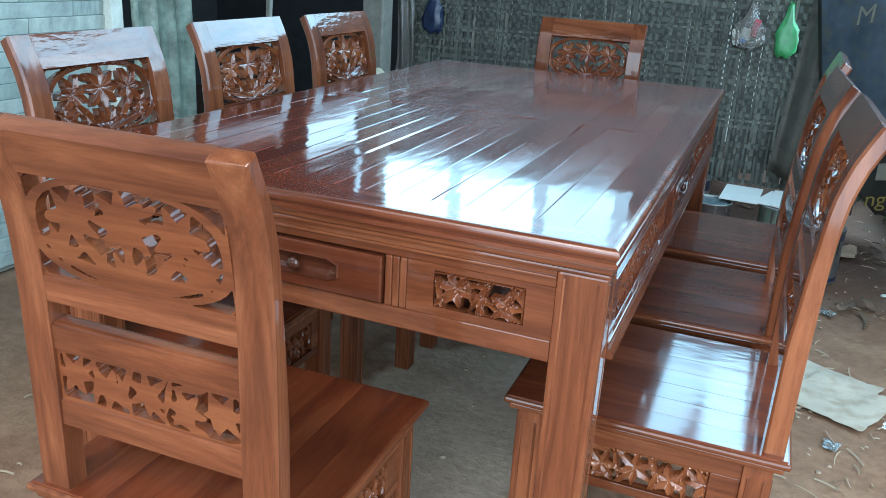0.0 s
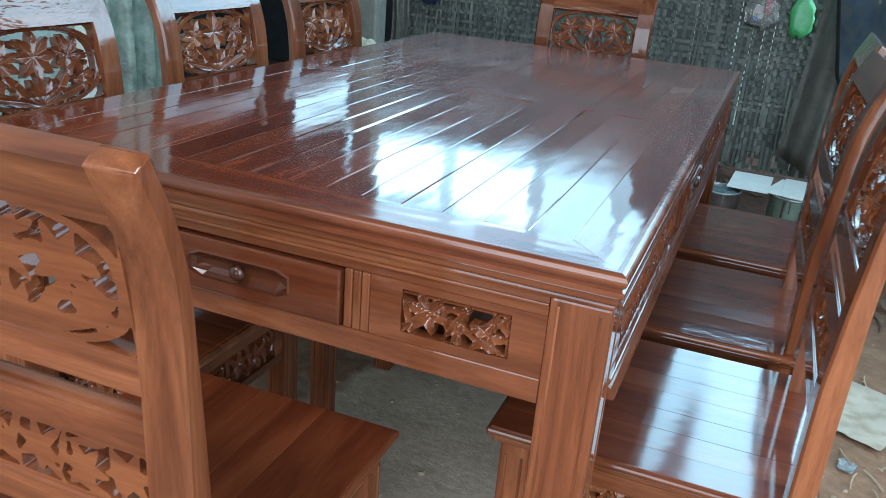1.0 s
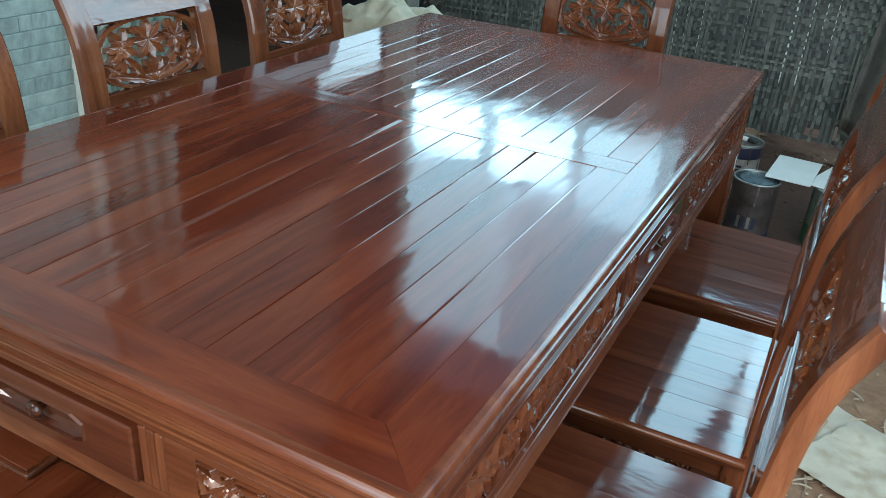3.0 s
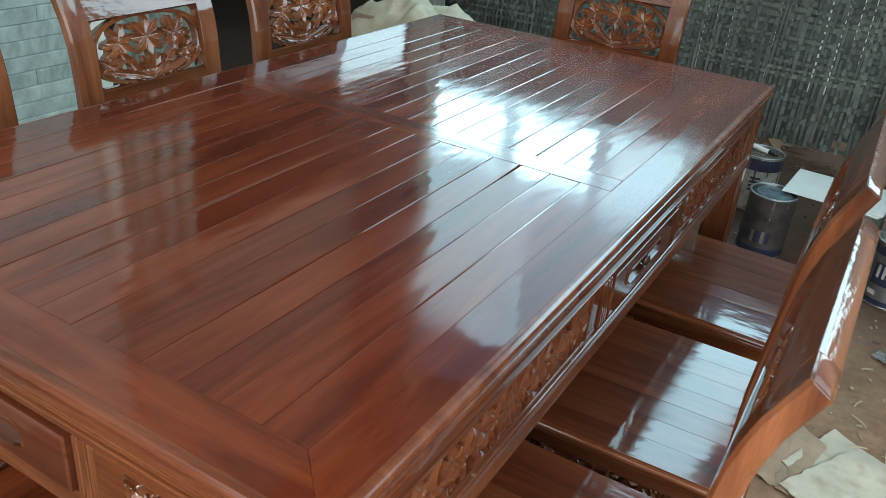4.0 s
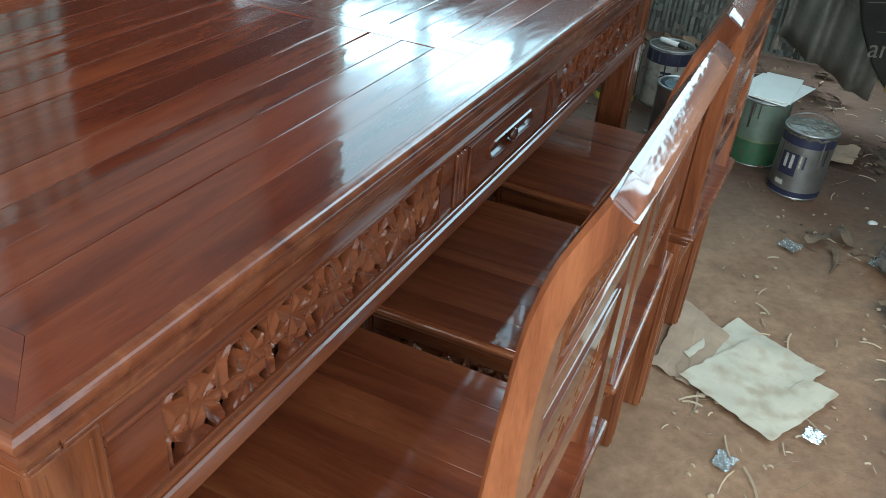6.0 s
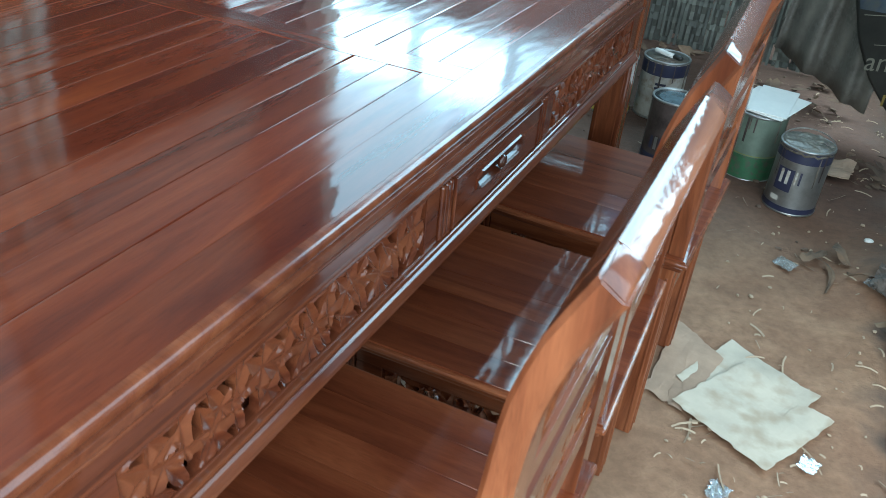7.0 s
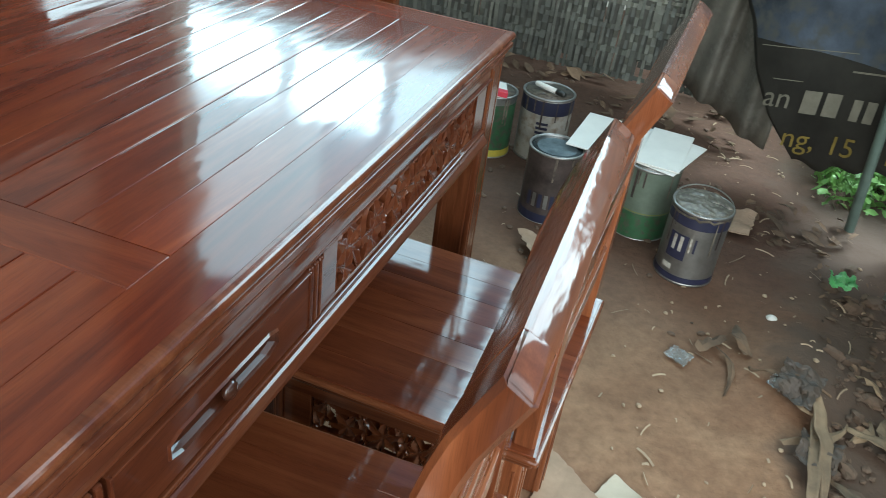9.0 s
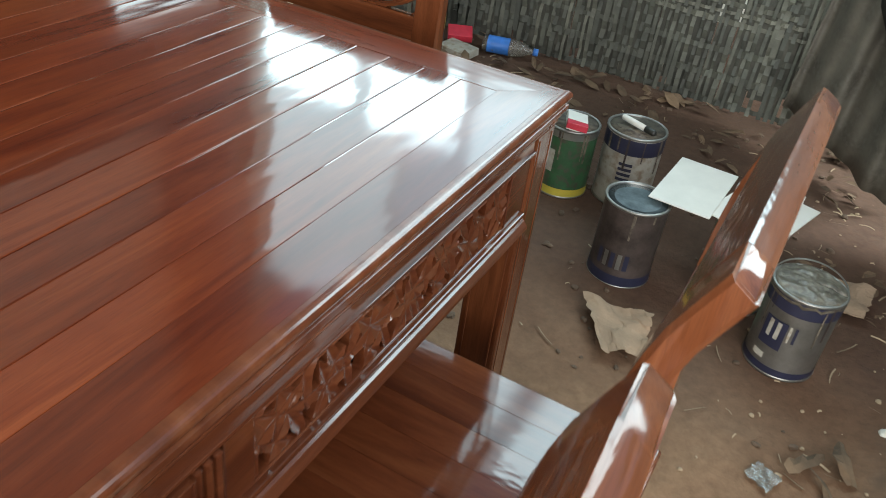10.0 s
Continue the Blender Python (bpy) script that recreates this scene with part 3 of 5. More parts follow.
fret_long = fretwork(0.498, 0.080, 0.012, FLOWERS_LONG, relief=0.42, rib=0.8, cell=0.0014, mat=w_drawer_dim)
fret_short = fretwork(0.133, 0.054, 0.016, FLOWERS_SHORT, cell=0.0011, frame=0.0025, relief=0.65, rib=0.8)


def drawer(parent, x0, x1, z0, z1, y, back, stretch=1.0, tall=0.0155):
    """Plain drawer front with a long hollow cut into it, and a small turned knob in the hollow."""
    b = bmesh.new()
    cx, cz = (x0 + x1) / 2, (z0 + z1) / 2
    w2, h2, c, q = 0.072 * stretch, tall, 0.017, 0.45 * tall
    W, H = (x1 - x0) / 2, (z1 - z0) / 2
    pts = [(-w2 + c, -h2), (w2 - c, -h2), (w2, -h2 + q), (w2, h2 - q), (w2 - c, h2), (-w2 + c, h2), (-w2, h2 - q), (-w2, -h2 + q)]
    out = [(-w2 + c, -H), (w2 - c, -H), (W, -h2 + q), (W, h2 - q), (w2 - c, H), (-w2 + c, H), (-W, h2 - q), (-W, -h2 + q)]
    corners = {1: (W, -H), 3: (W, H), 5: (-W, H), 7: (-W, -H)}

    def ring(src, dy, k=1.0, g=0.0):
        return [b.verts.new((cx + x * k + (g if x > 0 else -g), y + dy, cz + z * k + (g if z > 0 else -g))) for x, z in src]

    e = 0.0025
    rect = [(min(W - e, max(-W + e, x)), min(H - e, max(-H + e, z))) for x, z in out]
    r0 = ring(rect, 0)
    r1 = ring(pts, 0, 1, 0.003)
    r2 = ring(pts, -0.0025, 1, 0.0012)
    r3 = ring(pts, 0.001)
    r4 = ring([(x * 0.94, z * 0.75) for x, z in pts], 0.006)
    r5 = ring([(x * 0.80, z * 0.30) for x, z in pts], 0.009)
    cv = {k: (b.verts.new((cx + math.copysign(W - e, x), y, cz + math.copysign(H - e, z)))) for k, (x, z) in corners.items()}
    for k in range(8):
        n = (k + 1) % 8
        b.faces.new([r0[k]] + ([cv[k]] if k in cv else []) + [r0[n], r1[n], r1[k]])
        b.faces.new((r1[k], r1[n], r2[n], r2[k]))
    hollow = bmesh.new()
    loops = [[hollow.verts.new(v.co) for v in r] for r in (r2, r3, r4, r5)]
    for a, d in zip(loops, loops[1:]):
        for k in range(8):
            hollow.faces.new((a[k], a[(k + 1) % 8], d[(k + 1) % 8], d[k]))
    hollow.faces.new(loops[-1])
    bmesh.ops.recalc_face_normals(hollow, faces=hollow.faces[:])
    for r in (r3, r4, r5):
        for v in r:
            b.verts.remove(v)
    edge = []
    for k in range(8):
        edge.append(r0[k])
        if k in cv:
            edge.append(cv[k])
    side = [b.verts.new((cx + (v.co.x - cx) * (W / (W - e)), y + 0.0025, cz + (v.co.z - cz) * (H / (H - e)))) for v in edge]
    rear = [b.verts.new((v.co.x, back, v.co.z)) for v in side]
    m = len(edge)
    for k in range(m):
        n = (k + 1) % m
        b.faces.new((edge[k], edge[n], side[n], side[k]))
        b.faces.new((side[k], side[n], rear[n], rear[k]))
    bmesh.ops.recalc_face_normals(b, faces=b.faces[:])
    dr = part("drawer", b, w_drawer_dim, parent, "dark drawer front with a carved hollow pull")
    part("pull", hollow, w_pull_shade, dr, "glossy hollow pull with its shade in the wood colour")
    kb = part("knob", lathe([(0.0045, 0), (0.005, 0.004), (0.009, 0.0075), (0.011, 0.011), (0.0085, 0.0155), (0.0025, 0.0175)], 20), w_knob, dr, "small turned knob", smooth=True)
    kb.matrix_basis = pose(cx, y + 0.009, cz, 90, 0, 0)


def pierced_board(xs, zs, hole_x, hole_z, y0, y1):
    """An upright board with one rectangular window cut through it."""
    b = bmesh.new()
    loops = []
    for y, cut, g in ((y0, 0, 0.0005), (y0 + 0.0005, 0, 0), (y1, 0, 0), (y1, 1, 0), (y0 + 0.0008, 1, 0), (y0, 1, 0.0008)):
        (xa, xb), (zc, zd) = (hole_x, hole_z) if cut else (xs, zs)
        g = -g if cut else g
        loops.append([b.verts.new(p) for p in ((xa + g, y, zc + g), (xb - g, y, zc + g), (xb - g, y, zd - g), (xa + g, y, zd - g))])
    for l0, l1 in zip(loops, loops[1:] + loops[:1]):
        for k in range(4):
            b.faces.new((l0[k], l0[(k + 1) % 4], l1[(k + 1) % 4], l1[k]))
    bmesh.ops.recalc_face_normals(b, faces=b.faces[:])
    return b


def plank(x0, x1, ys, z0, z1, left, right, crack=0.0):
    """A plank along y with worn edges, each given by its width and drop; a crack opens its right side at the last of the ys."""
    b = bmesh.new()
    rings = []
    for y in ys:
        c = crack if y == ys[-1] else 0.0
        rings.append([b.verts.new(p) for p in ((x0, y, z0), (x1 - c, y, z0), (x1 - c, y, z1 - right[1]), (x1 - c - right[0], y, z1), (x0 + left[0], y, z1), (x0, y, z1 - left[1]))])
    for a, c in zip(rings, rings[1:]):
        for k in range(6):
            b.faces.new((a[k], a[(k + 1) % 6], c[(k + 1) % 6], c[k]))
    b.faces.new(rings[0])
    b.faces.new(rings[-1])
    bmesh.ops.recalc_face_normals(b, faces=b.faces[:])
    return b


def build_table():
    t = thing("dining_table", "large lacquered reddish teak dining table with carved aprons and drawers", "table")
    # top: border frame, cross rail and planks with open grooves between them
    bx, by = 0.074, 0.073
    c0, c1 = 0.815, 0.872
    zt, zb = TZ, TZ - 0.026
    e = 0.010
    def mitred(name, pts, mat):
        """A border board with mitred ends, a hair short of its neighbours."""
        b = bmesh.new()
        cx, cy = sum(p[0] for p in pts) / 4, sum(p[1] for p in pts) / 4
        rings = []
        for z, k in ((zb, 0.00012), (zt - 0.0003, 0.00012), (zt, 0.0003)):
            rings.append([b.verts.new((x - math.copysign(k, x - cx), y - math.copysign(k, y - cy), z)) for x, y in pts])
        for a, c in zip(rings, rings[1:]):
            for k in range(4):
                b.faces.new((a[k], a[(k + 1) % 4], c[(k + 1) % 4], c[k]))
        b.faces.new(rings[0][::-1])
        b.faces.new(rings[-1])
        bmesh.ops.recalc_face_normals(b, faces=b.faces[:])
        part(name, b, mat, t)

    x0, x1, y0, y1 = -TW + e, -e, e, TL - e
    X0, X1, Y0, Y1 = -TW + bx, -bx, by, TL - by
    mitred("frame_side", [(x1, y0), (x1, y1), (X1, Y1), (X1, Y0)], w_top)
    mitred("frame_side", [(x0, y0), (X0, Y0), (X0, Y1), (x0, y1)], w_top)
    mitred("frame_end", [(x0, y0), (x1, y0), (X1, Y0), (X0, Y0)], w_top_x)
    mitred("frame_end", [(x0, y1), (X0, Y1), (X1, Y1), (x1, y1)], w_top_x)
    part("cross_rail", box((-TW + bx, c0, zb), (-bx, c1, zt), 0.0012, segs=1), w_rail, t)
    # rounded nosing with a bead below it, all round the top
    prof = [(e, 0.0)] + [(0.0055 - 0.0085 * math.cos(radians(q)), -0.0085 + 0.0085 * math.sin(radians(q))) for q in range(90, -71, -16)]
    prof += [(0.0035, -0.018), (-0.001, -0.020), (-0.001, -0.026), (0.012, -0.026)]
    b = bmesh.new()
    loops = []
    for inn, dz in prof:
        loops.append([b.verts.new((x, y, zt + dz)) for x, y in ((-inn, inn), (-inn, TL - inn), (-TW + inn, TL - inn), (-TW + inn, inn))])
    for l0, l1 in zip(loops, loops[1:]):
        for k in range(4):
            b.faces.new((l0[k], l0[(k + 1) % 4], l1[(k + 1) % 4], l1[k]))
    bmesh.ops.recalc_face_normals(b, faces=b.faces[:])
    part("nosing", b, w_edge_dim, t, "rounded moulded edge")
    n = 15
    pw = (TW - 2 * bx) / n
    for y0, y1 in ((by, c0), (c1, TL - by)):
        for k in range(n):
            x0 = -TW + bx + k * pw
            dz = random.uniform(-0.0004, 0.0002)
            near = y0 < 0.5
            worn = [(w_, w_ * random.uniform(0.10, 0.2)) for w_ in (random.uniform(0.0006, 0.0020), random.uniform(0.0006, 0.0020))]
            if near and k == 6:
                worn[1] = (0.0065, 0.00055)
            if near and k == 5:
                worn[1] = (0.0035, 0.0004)
            ys = (y0 + 0.0002, y1 - 0.15, y1 - 0.0002) if near and k == 11 else (y0 + 0.0002, y1 - 0.0002)
            b = plank(x0 + 0.0002, x0 + pw - 0.0002, ys, zb + 0.004, zt - 0.0003 + dz, worn[0], worn[1], 0.0038 if len(ys) == 3 else 0.0)
            roll, pitch = random.gauss(0, 0.0022), random.gauss(0, 0.0004)
            for v in b.verts:
                v.co.z += roll * (v.co.x - x0 - pw / 2) + pitch * (v.co.y - (y0 + y1) / 2)
            part("plank", b, w_top, t)
    # Underside in the same near-black wood.
    part("underside", box((-TW + 0.02, 0.02, zb - 0.002), (-0.02, TL - 0.02, zb + 0.003), 0), w_shade, t)
    # stepped moulding under the edge
    for a, z0, z1 in ((0.004, zb - 0.012, zb), (0.0065, zb - 0.020, zb - 0.012)):
        part("moulding", box((-TW + a, a, z0), (-a, a + 0.03, z1), 0.003), w_x, t)
        part("moulding", box((-TW + a, TL - a - 0.03, z0), (-a, TL - a, z1), 0.003), w_x, t)
        part("moulding", box((-a - 0.03, a + 0.03, z0), (-a, TL - a - 0.03, z1), 0.003), w_edge_dim, t)
        part("moulding", box((-TW + a, a + 0.03, z0), (-TW + a + 0.03, TL - a - 0.03, z1), 0.003), w_y, t)
    za, zc = 0.600, zb - 0.018
    # legs with beaded faces
    for lx in (-TW + 0.008, -0.076):
        for ly in (0.008, TL - 0.070):
            part("leg", box((lx, ly, -0.005), (lx + 0.068, ly + 0.062, zc), 0.004), w_z, t)
            for q in (0.009, 0.055):
                part("bead", box((lx + q, ly - 0.0009, 0), (lx + q + 0.003, ly + 0.0629, zc - 0.01), 0.0006), w_z, t)
                part("bead", box((lx - 0.0009, ly + min(q, 0.049), 0), (lx + 0.0689, ly + min(q, 0.049) + 0.003, zc - 0.01), 0.0006), w_z, t)
    # end aprons: pierced panel, flutes, drawer, flutes, pierced panel
    for end in (0, 1):
        m = pose(0, 0, 0) if end == 0 else pose(-TW, TL, 0, 0, 0, 180)
        apron = new("end_apron")
        apron.parent, apron.matrix_basis = t, m
        y0, y1 = 0.0105, 0.030
        xl, xr = -TW + 0.076, -0.076
        part("rail", box((xl, y0, za), (xr, y1, za + 0.032), 0.002), w_x, apron)
        part("rail", box((xl, y0, 0.7095), (xr, y1, zc), 0.002), w_x, apron)
        part("bead", box((xl, y0 - 0.004, 0.7225), (xr, y0 + 0.002, 0.7265), 0.001), w_x, apron)
        for sx in (0, 1):
            def mir(x0, x1):
                return (-TW - x1, -TW - x0) if sx else (x0, x1)
            part("panel", pierced_board(mir(-0.291, -0.076), (za + 0.032, 0.7095), mir(-0.2495, -0.1165), (0.6455, 0.6995), y0 + 0.001, y1), w_x, apron)
            l, h = mir(-0.2495, -0.1165)
            fret_part("fretwork", fret_short, apron, pose((l + h) / 2, y1 - 0.006, 0.6725, 0, 0, 180), "glossy pierced floral carving")
            for k in range(3):
                l, h = mir(-0.3255 + k * 0.0116, -0.3145 + k * 0.0116)
                part("flute", box((l, y0 - 0.0005, za + 0.032), (h, y1, 0.7095), 0.0022), w_z, apron)
        drawer(apron, -TW + 0.3285, -0.3285, za + 0.0345, 0.7065, y0 - 0.007, y1)
        # Near-black boards behind drawer and carving; the voids' shade is their colour.
        part("drawer_gap", box((-TW + 0.326, y1 - 0.008, za + 0.032), (-0.326, y1, 0.7095), 0), w_shade, apron, "dark board for the shade round the drawer")
        part("recess", box((xl, y1 + 0.03, za), (xr, y1 + 0.036, zc), 0), w_shade, apron)
    # side aprons: two pierced panels with a drawer between, their shade in darker wood
    for side in (0, 1):
        m = pose(0, 0, 0, 0, 0, 90) if side == 0 else pose(-TW, TL, 0, 0, 0, -90)
        apron = new("side_apron")
        apron.parent, apron.matrix_basis = t, m
        y0, y1 = 0.0105, 0.030
        xl, xr = 0.070, TL - 0.070
        part("rail", box((xl, y0, za), (xr, y1, za + 0.012), 0.002), w_drawer_dim, apron)
        b = bmesh.new()
        sec = [(y0 + 0.004, za - 0.004), (y0 - 0.010, za - 0.004), (y0 - 0.012, za - 0.001), (y0 - 0.011, za + 0.003), (y0 - 0.006, za + 0.010), (y0 - 0.003, za + 0.012), (y0 + 0.004, za + 0.014)]
        ends = [[b.verts.new((x, p[0], p[1])) for p in sec] for x in (xl, xr)]
        for k in range(len(sec)):
            n2 = (k + 1) % len(sec)
            b.faces.new((ends[0][k], ends[0][n2], ends[1][n2], ends[1][k]))
        b.faces.new(ends[0])
        b.faces.new(ends[1])
        bmesh.ops.recalc_face_normals(b, faces=b.faces[:])
        part("ledge", b, w_edge_dim, apron, "sloped ledge below the carving")
        part("rail", box((xl, y0 - 0.005, za + 0.016), (xr, y0 + 0.004, za + 0.022), 0.002), w_drawer_dim, apron)
        part("rail", box((xl, y0 + 0.002, za + 0.011), (xr, y1, za + 0.024), 0.001), w_drawer_dim, apron)
        part("rail", box((xl, y0, 0.704), (xr, y1, zc), 0.002), w_drawer_dim, apron)
        part("bead", box((xl, y0 - 0.004, 0.712), (xr, y0 + 0.002, 0.716), 0.001), w_drawer_dim, apron)
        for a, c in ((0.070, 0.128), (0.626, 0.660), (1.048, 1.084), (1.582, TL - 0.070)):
            part("panel", box((a, y0 + 0.001, za + 0.024), (c, y1, 0.704), 0.0012), w_drawer_dim, apron)
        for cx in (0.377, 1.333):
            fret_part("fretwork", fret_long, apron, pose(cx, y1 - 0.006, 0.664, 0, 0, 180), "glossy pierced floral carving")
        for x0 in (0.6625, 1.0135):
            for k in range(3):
                part("flute", box((x0 + k * 0.011, y0 - 0.003, za + 0.024), (x0 + 0.009 + k * 0.011, y1, 0.704), 0.003), w_drawer_dim, apron)
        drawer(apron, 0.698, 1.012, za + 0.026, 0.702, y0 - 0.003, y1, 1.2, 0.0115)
        for a, c, d, e in ((0.698, 0.701, za + 0.026, 0.702), (1.009, 1.012, za + 0.026, 0.702), (0.701, 1.009, 0.699, 0.702)):
            part("bead", box((a, y0 - 0.005, d), (c, y0, e), 0.001), w_drawer_dim, apron)
        # Near-black board right behind the piercings, coloured as their shade.
        part("recess", box((xl, y1 + 0.001, za + 0.012), (xr, y1 + 0.006, zc), 0), w_shade, apron)


build_table()

# ---------------------------------------------------------------- chairs
rs = random.Random(9)
BACK = [(k_, x_ * 0.9, y_, a_, s_, n_) for k_, x_, y_, a_, s_, n_ in [("flower", 0.0, 0.020, 1.57, 0.046, 8), ("flower", -0.080, 0.016, 0.4, 0.040, 7), ("flower", 0.080, 0.016, 0.1, 0.040, 7), ("flower", -0.112, -0.024, 0.8, 0.030, 6), ("flower", 0.112, -0.024, 0.5, 0.030, 6), ("fan", 0.0, -0.066, 1.57, 0.062, 7), ("leaf", -0.02, -0.058, 2.9, 0.10, 10), ("leaf", 0.02, -0.058, 0.24, 0.10, 10), ("leaf", -0.03, -0.05, 2.35, 0.08, 11), ("leaf", 0.03, -0.05, 0.8, 0.08, 11), ("leaf", -0.028, -0.048, 0.0, 0.056, 32)]]
for k in range(14):
    a = 6.283 * (k + 0.5) / 14
    BACK.append(("leaf", 0.118 * math.cos(a), 0.056 * math.sin(a), a + 2.4 + rs.random(), 0.036, 15))
back_fret = fretwork(0.278, 0.137, 0.016, BACK, oval=True, frame=0.003, cell=0.0014, relief=0.6, rib=0.8)
LOW = []
for k in range(5):
    x = -0.112 + 0.056 * k
    LOW.append(("flower", x, 0.004 * (-1) ** k, 0.3 * k, 0.031, 6))
    LOW.append(("leaf", x + 0.03, -0.03, 1.4 + 0.5 * k, 0.055, 9))
    LOW.append(("leaf", x + 0.03, 0.03, -1.2 - 0.6 * k, 0.05, 10))
    LOW.append(("leaf", x - 0.02, 0.03, 3.6 + 0.3 * k, 0.05, 9))
low_fret = fretwork(0.278, 0.076, 0.016, LOW, frame=0.006, cell=0.0016, relief=0.6)
apron_fret = fretwork(0.23, 0.066, 0.014, [p for p in LOW if abs(p[1]) < 0.12], frame=0.004, cell=0.0016, relief=0.6)

ZS = 0.43


def back_y(z):
    """Where the middle of the curved back stands at a height."""
    return float(np.interp(z, (0.43, 0.60, 0.66, 0.71, 0.755, 0.797, 0.84, 0.88, 0.92, 0.94), (-0.1985, -0.1990, -0.2015, -0.2035, -0.2065, -0.2095, -0.2155, -0.2275, -0.2455, -0.2555)))


def build_chair():
    ch = thing("dining_chair", "reddish teak dining chair with carved pierced back", "chair", pose(0, 0, 0), "chairs round the table")
    hw = 0.185
    path = [(back_y(ZS + 0.501 * k / 20), ZS + 0.501 * k / 20) for k in range(21)]
    deep = [0.032 - 0.008 * min(1, max(0, (k - 7) / 6)) for k in range(21)]
    for sx in (-1, 1):
        b = sweep(path, 0.048, deep, 0.0014, outer=sx)
        bmesh.ops.translate(b, verts=b.verts[:], vec=(sx * (hw - 0.024), 0, 0))
        part("post", b, w_z, ch, smooth=True).data.set_sharp_from_angle(angle=radians(38))

    def rail(z0, z1, d, name="rail", x=hw - 0.046, crown=0.003, mat=w_x):
        n = 6
        pts = [(back_y(z0 + (z1 - z0) * k / n), z0 + (z1 - z0) * k / n) for k in range(n + 1)]
        part(name, sweep(pts, 2 * x, [d] * (n + 1), crown), mat, ch, smooth=True).data.set_sharp_from_angle(angle=radians(38))

    # the top rail is a broad curved board over the full width
    rail(0.875, 0.931, 0.0245, "top_rail", hw - 0.046, 0.0014, w_top_rail)
    rail(0.705, 0.740, 0.024)
    rail(0.640, 0.674, 0.024)
    rail(0.530, 0.566, 0.026)
    for me, z, h in ((back_fret, 0.8075, 0.137), (low_fret, 0.603, 0.076)):
        tilt = math.degrees(math.atan2(back_y(z - h / 2) - back_y(z + h / 2), h))
        fret_part("fretwork", me, ch, pose(0, (back_y(z - h / 2) + back_y(z + h / 2)) / 2 - 0.0095, z, tilt, 0, 0), "glossy pierced floral carving")
    # seat of planks in a moulded frame
    w, f, bk = 0.203, 0.226, -0.226
    part("seat_frame", box((-w, bk, ZS - 0.014), (w, f, ZS - 0.003), 0.004), w_y, ch)
    part("seat_moulding", box((-w + 0.008, bk + 0.008, ZS - 0.027), (w - 0.008, f - 0.008, ZS - 0.014), 0.004), w_y, ch)
    n = 7
    pw = (2 * w - 0.012) / n
    for k in range(n):
        x0 = -w + 0.006 + k * pw
        part("seat_plank", box((x0 + 0.0001, bk + 0.006, ZS - 0.004), (x0 + pw - 0.0001, f - 0.006, ZS - 0.0003 * random.random()), 0.00035, segs=1), w_seat, ch)
    # legs and pierced aprons
    lw = 0.044
    for sx in (-1, 1):
        for y0 in (-0.205, 0.205 - lw):
            x0 = -w + 0.018 if sx < 0 else w - 0.018 - lw
            part("leg", box((x0, y0, -0.005), (x0 + lw, y0 + lw, ZS - 0.026), 0.003), w_z, ch)
            for q in (0.008, 0.032):
                part("bead", box((x0 + q, y0 - 0.002, 0.0), (x0 + q + 0.004, y0 + lw + 0.002, ZS - 0.05), 0.001), w_z, ch)
                part("bead", box((x0 - 0.002, y0 + q, 0.0), (x0 + lw + 0.002, y0 + q + 0.004, ZS - 0.05), 0.001), w_z, ch)
    za, zt = 0.285, ZS - 0.027
    for turn in (0, 90, 180, 270):
        ap = new("apron")
        ap.parent, ap.matrix_basis = ch, pose(0, 0, 0, 0, 0, turn)
        out = 0.202 if turn in (0, 180) else 0.182
        half = 0.141 if turn in (0, 180) else 0.161
        mat = w_x
        for x0, x1, z0, z1 in ((-half, half, za, 0.302), (-half, half, 0.368, zt), (-half, -0.115, 0.302, 0.368), (0.115, half, 0.302, 0.368)):
            part("panel", box((x0, out - 0.020, z0), (x1, out - 0.004, z1), 0.001), mat, ap)
        fret_part("fretwork", apron_fret, ap, pose(0, out - 0.018, 0.335), "glossy pierced floral carving")
    return ch


chair = build_chair()
PLACES = [(0.040, 0.396, 90.5), (0.024, 0.855, 91.7), (0.043, 1.336, 88.8), (-0.874, 0.282, -90), (-0.888, 0.797, -90), (-0.880, 1.280, -90), (-0.478, 1.695, 180)]
for x, y, a in PLACES:
    copy_thing(chair, pose(x, y, 0, 0, 0, a))
chair.matrix_basis = pose(-0.496, -0.085, -0.015, 0, 0, 1.0)

# ---------------------------------------------------------------- right side: banner, pole and tin
def sheet_mesh(name, pt, nu, nv, thick=0.0):
    """A sheet through pt(u, v), with u and v from 0 to 1; thick gives it a second face."""
    vs = [pt(i / nu, k / nv) for i in range(nu + 1) for k in range(nv + 1)]
    m = nv + 1
    fs = [(i * m + k, (i + 1) * m + k, (i + 1) * m + k + 1, i * m + k + 1) for i in range(nu) for k in range(nv)]
    b = bmesh.new()
    vv = [b.verts.new(v) for v in vs]
    for f in fs:
        b.faces.new([vv[q] for q in f])
    bmesh.ops.recalc_face_normals(b, faces=b.faces[:])
    if thick:
        b.normal_update()
        rear = [b.verts.new(v.co - v.normal * thick) for v in vv]
        for f in fs:
            b.faces.new([rear[q] for q in reversed(f)])
        rim_ids = [k for k in range(m)] + [i * m + nv for i in range(1, nu + 1)] + [nu * m + k for k in range(nv - 1, -1, -1)] + [i * m for i in range(nu - 1, 0, -1)]
        for p, q in zip(rim_ids, rim_ids[1:] + rim_ids[:1]):
            b.faces.new((vv[p], vv[q], rear[q], rear[p]))
        bmesh.ops.recalc_face_normals(b, faces=b.faces[:])
    return b


B0, B1 = Vector((0.44, 3.34, 0)), Vector((1.10, 2.90, 0))
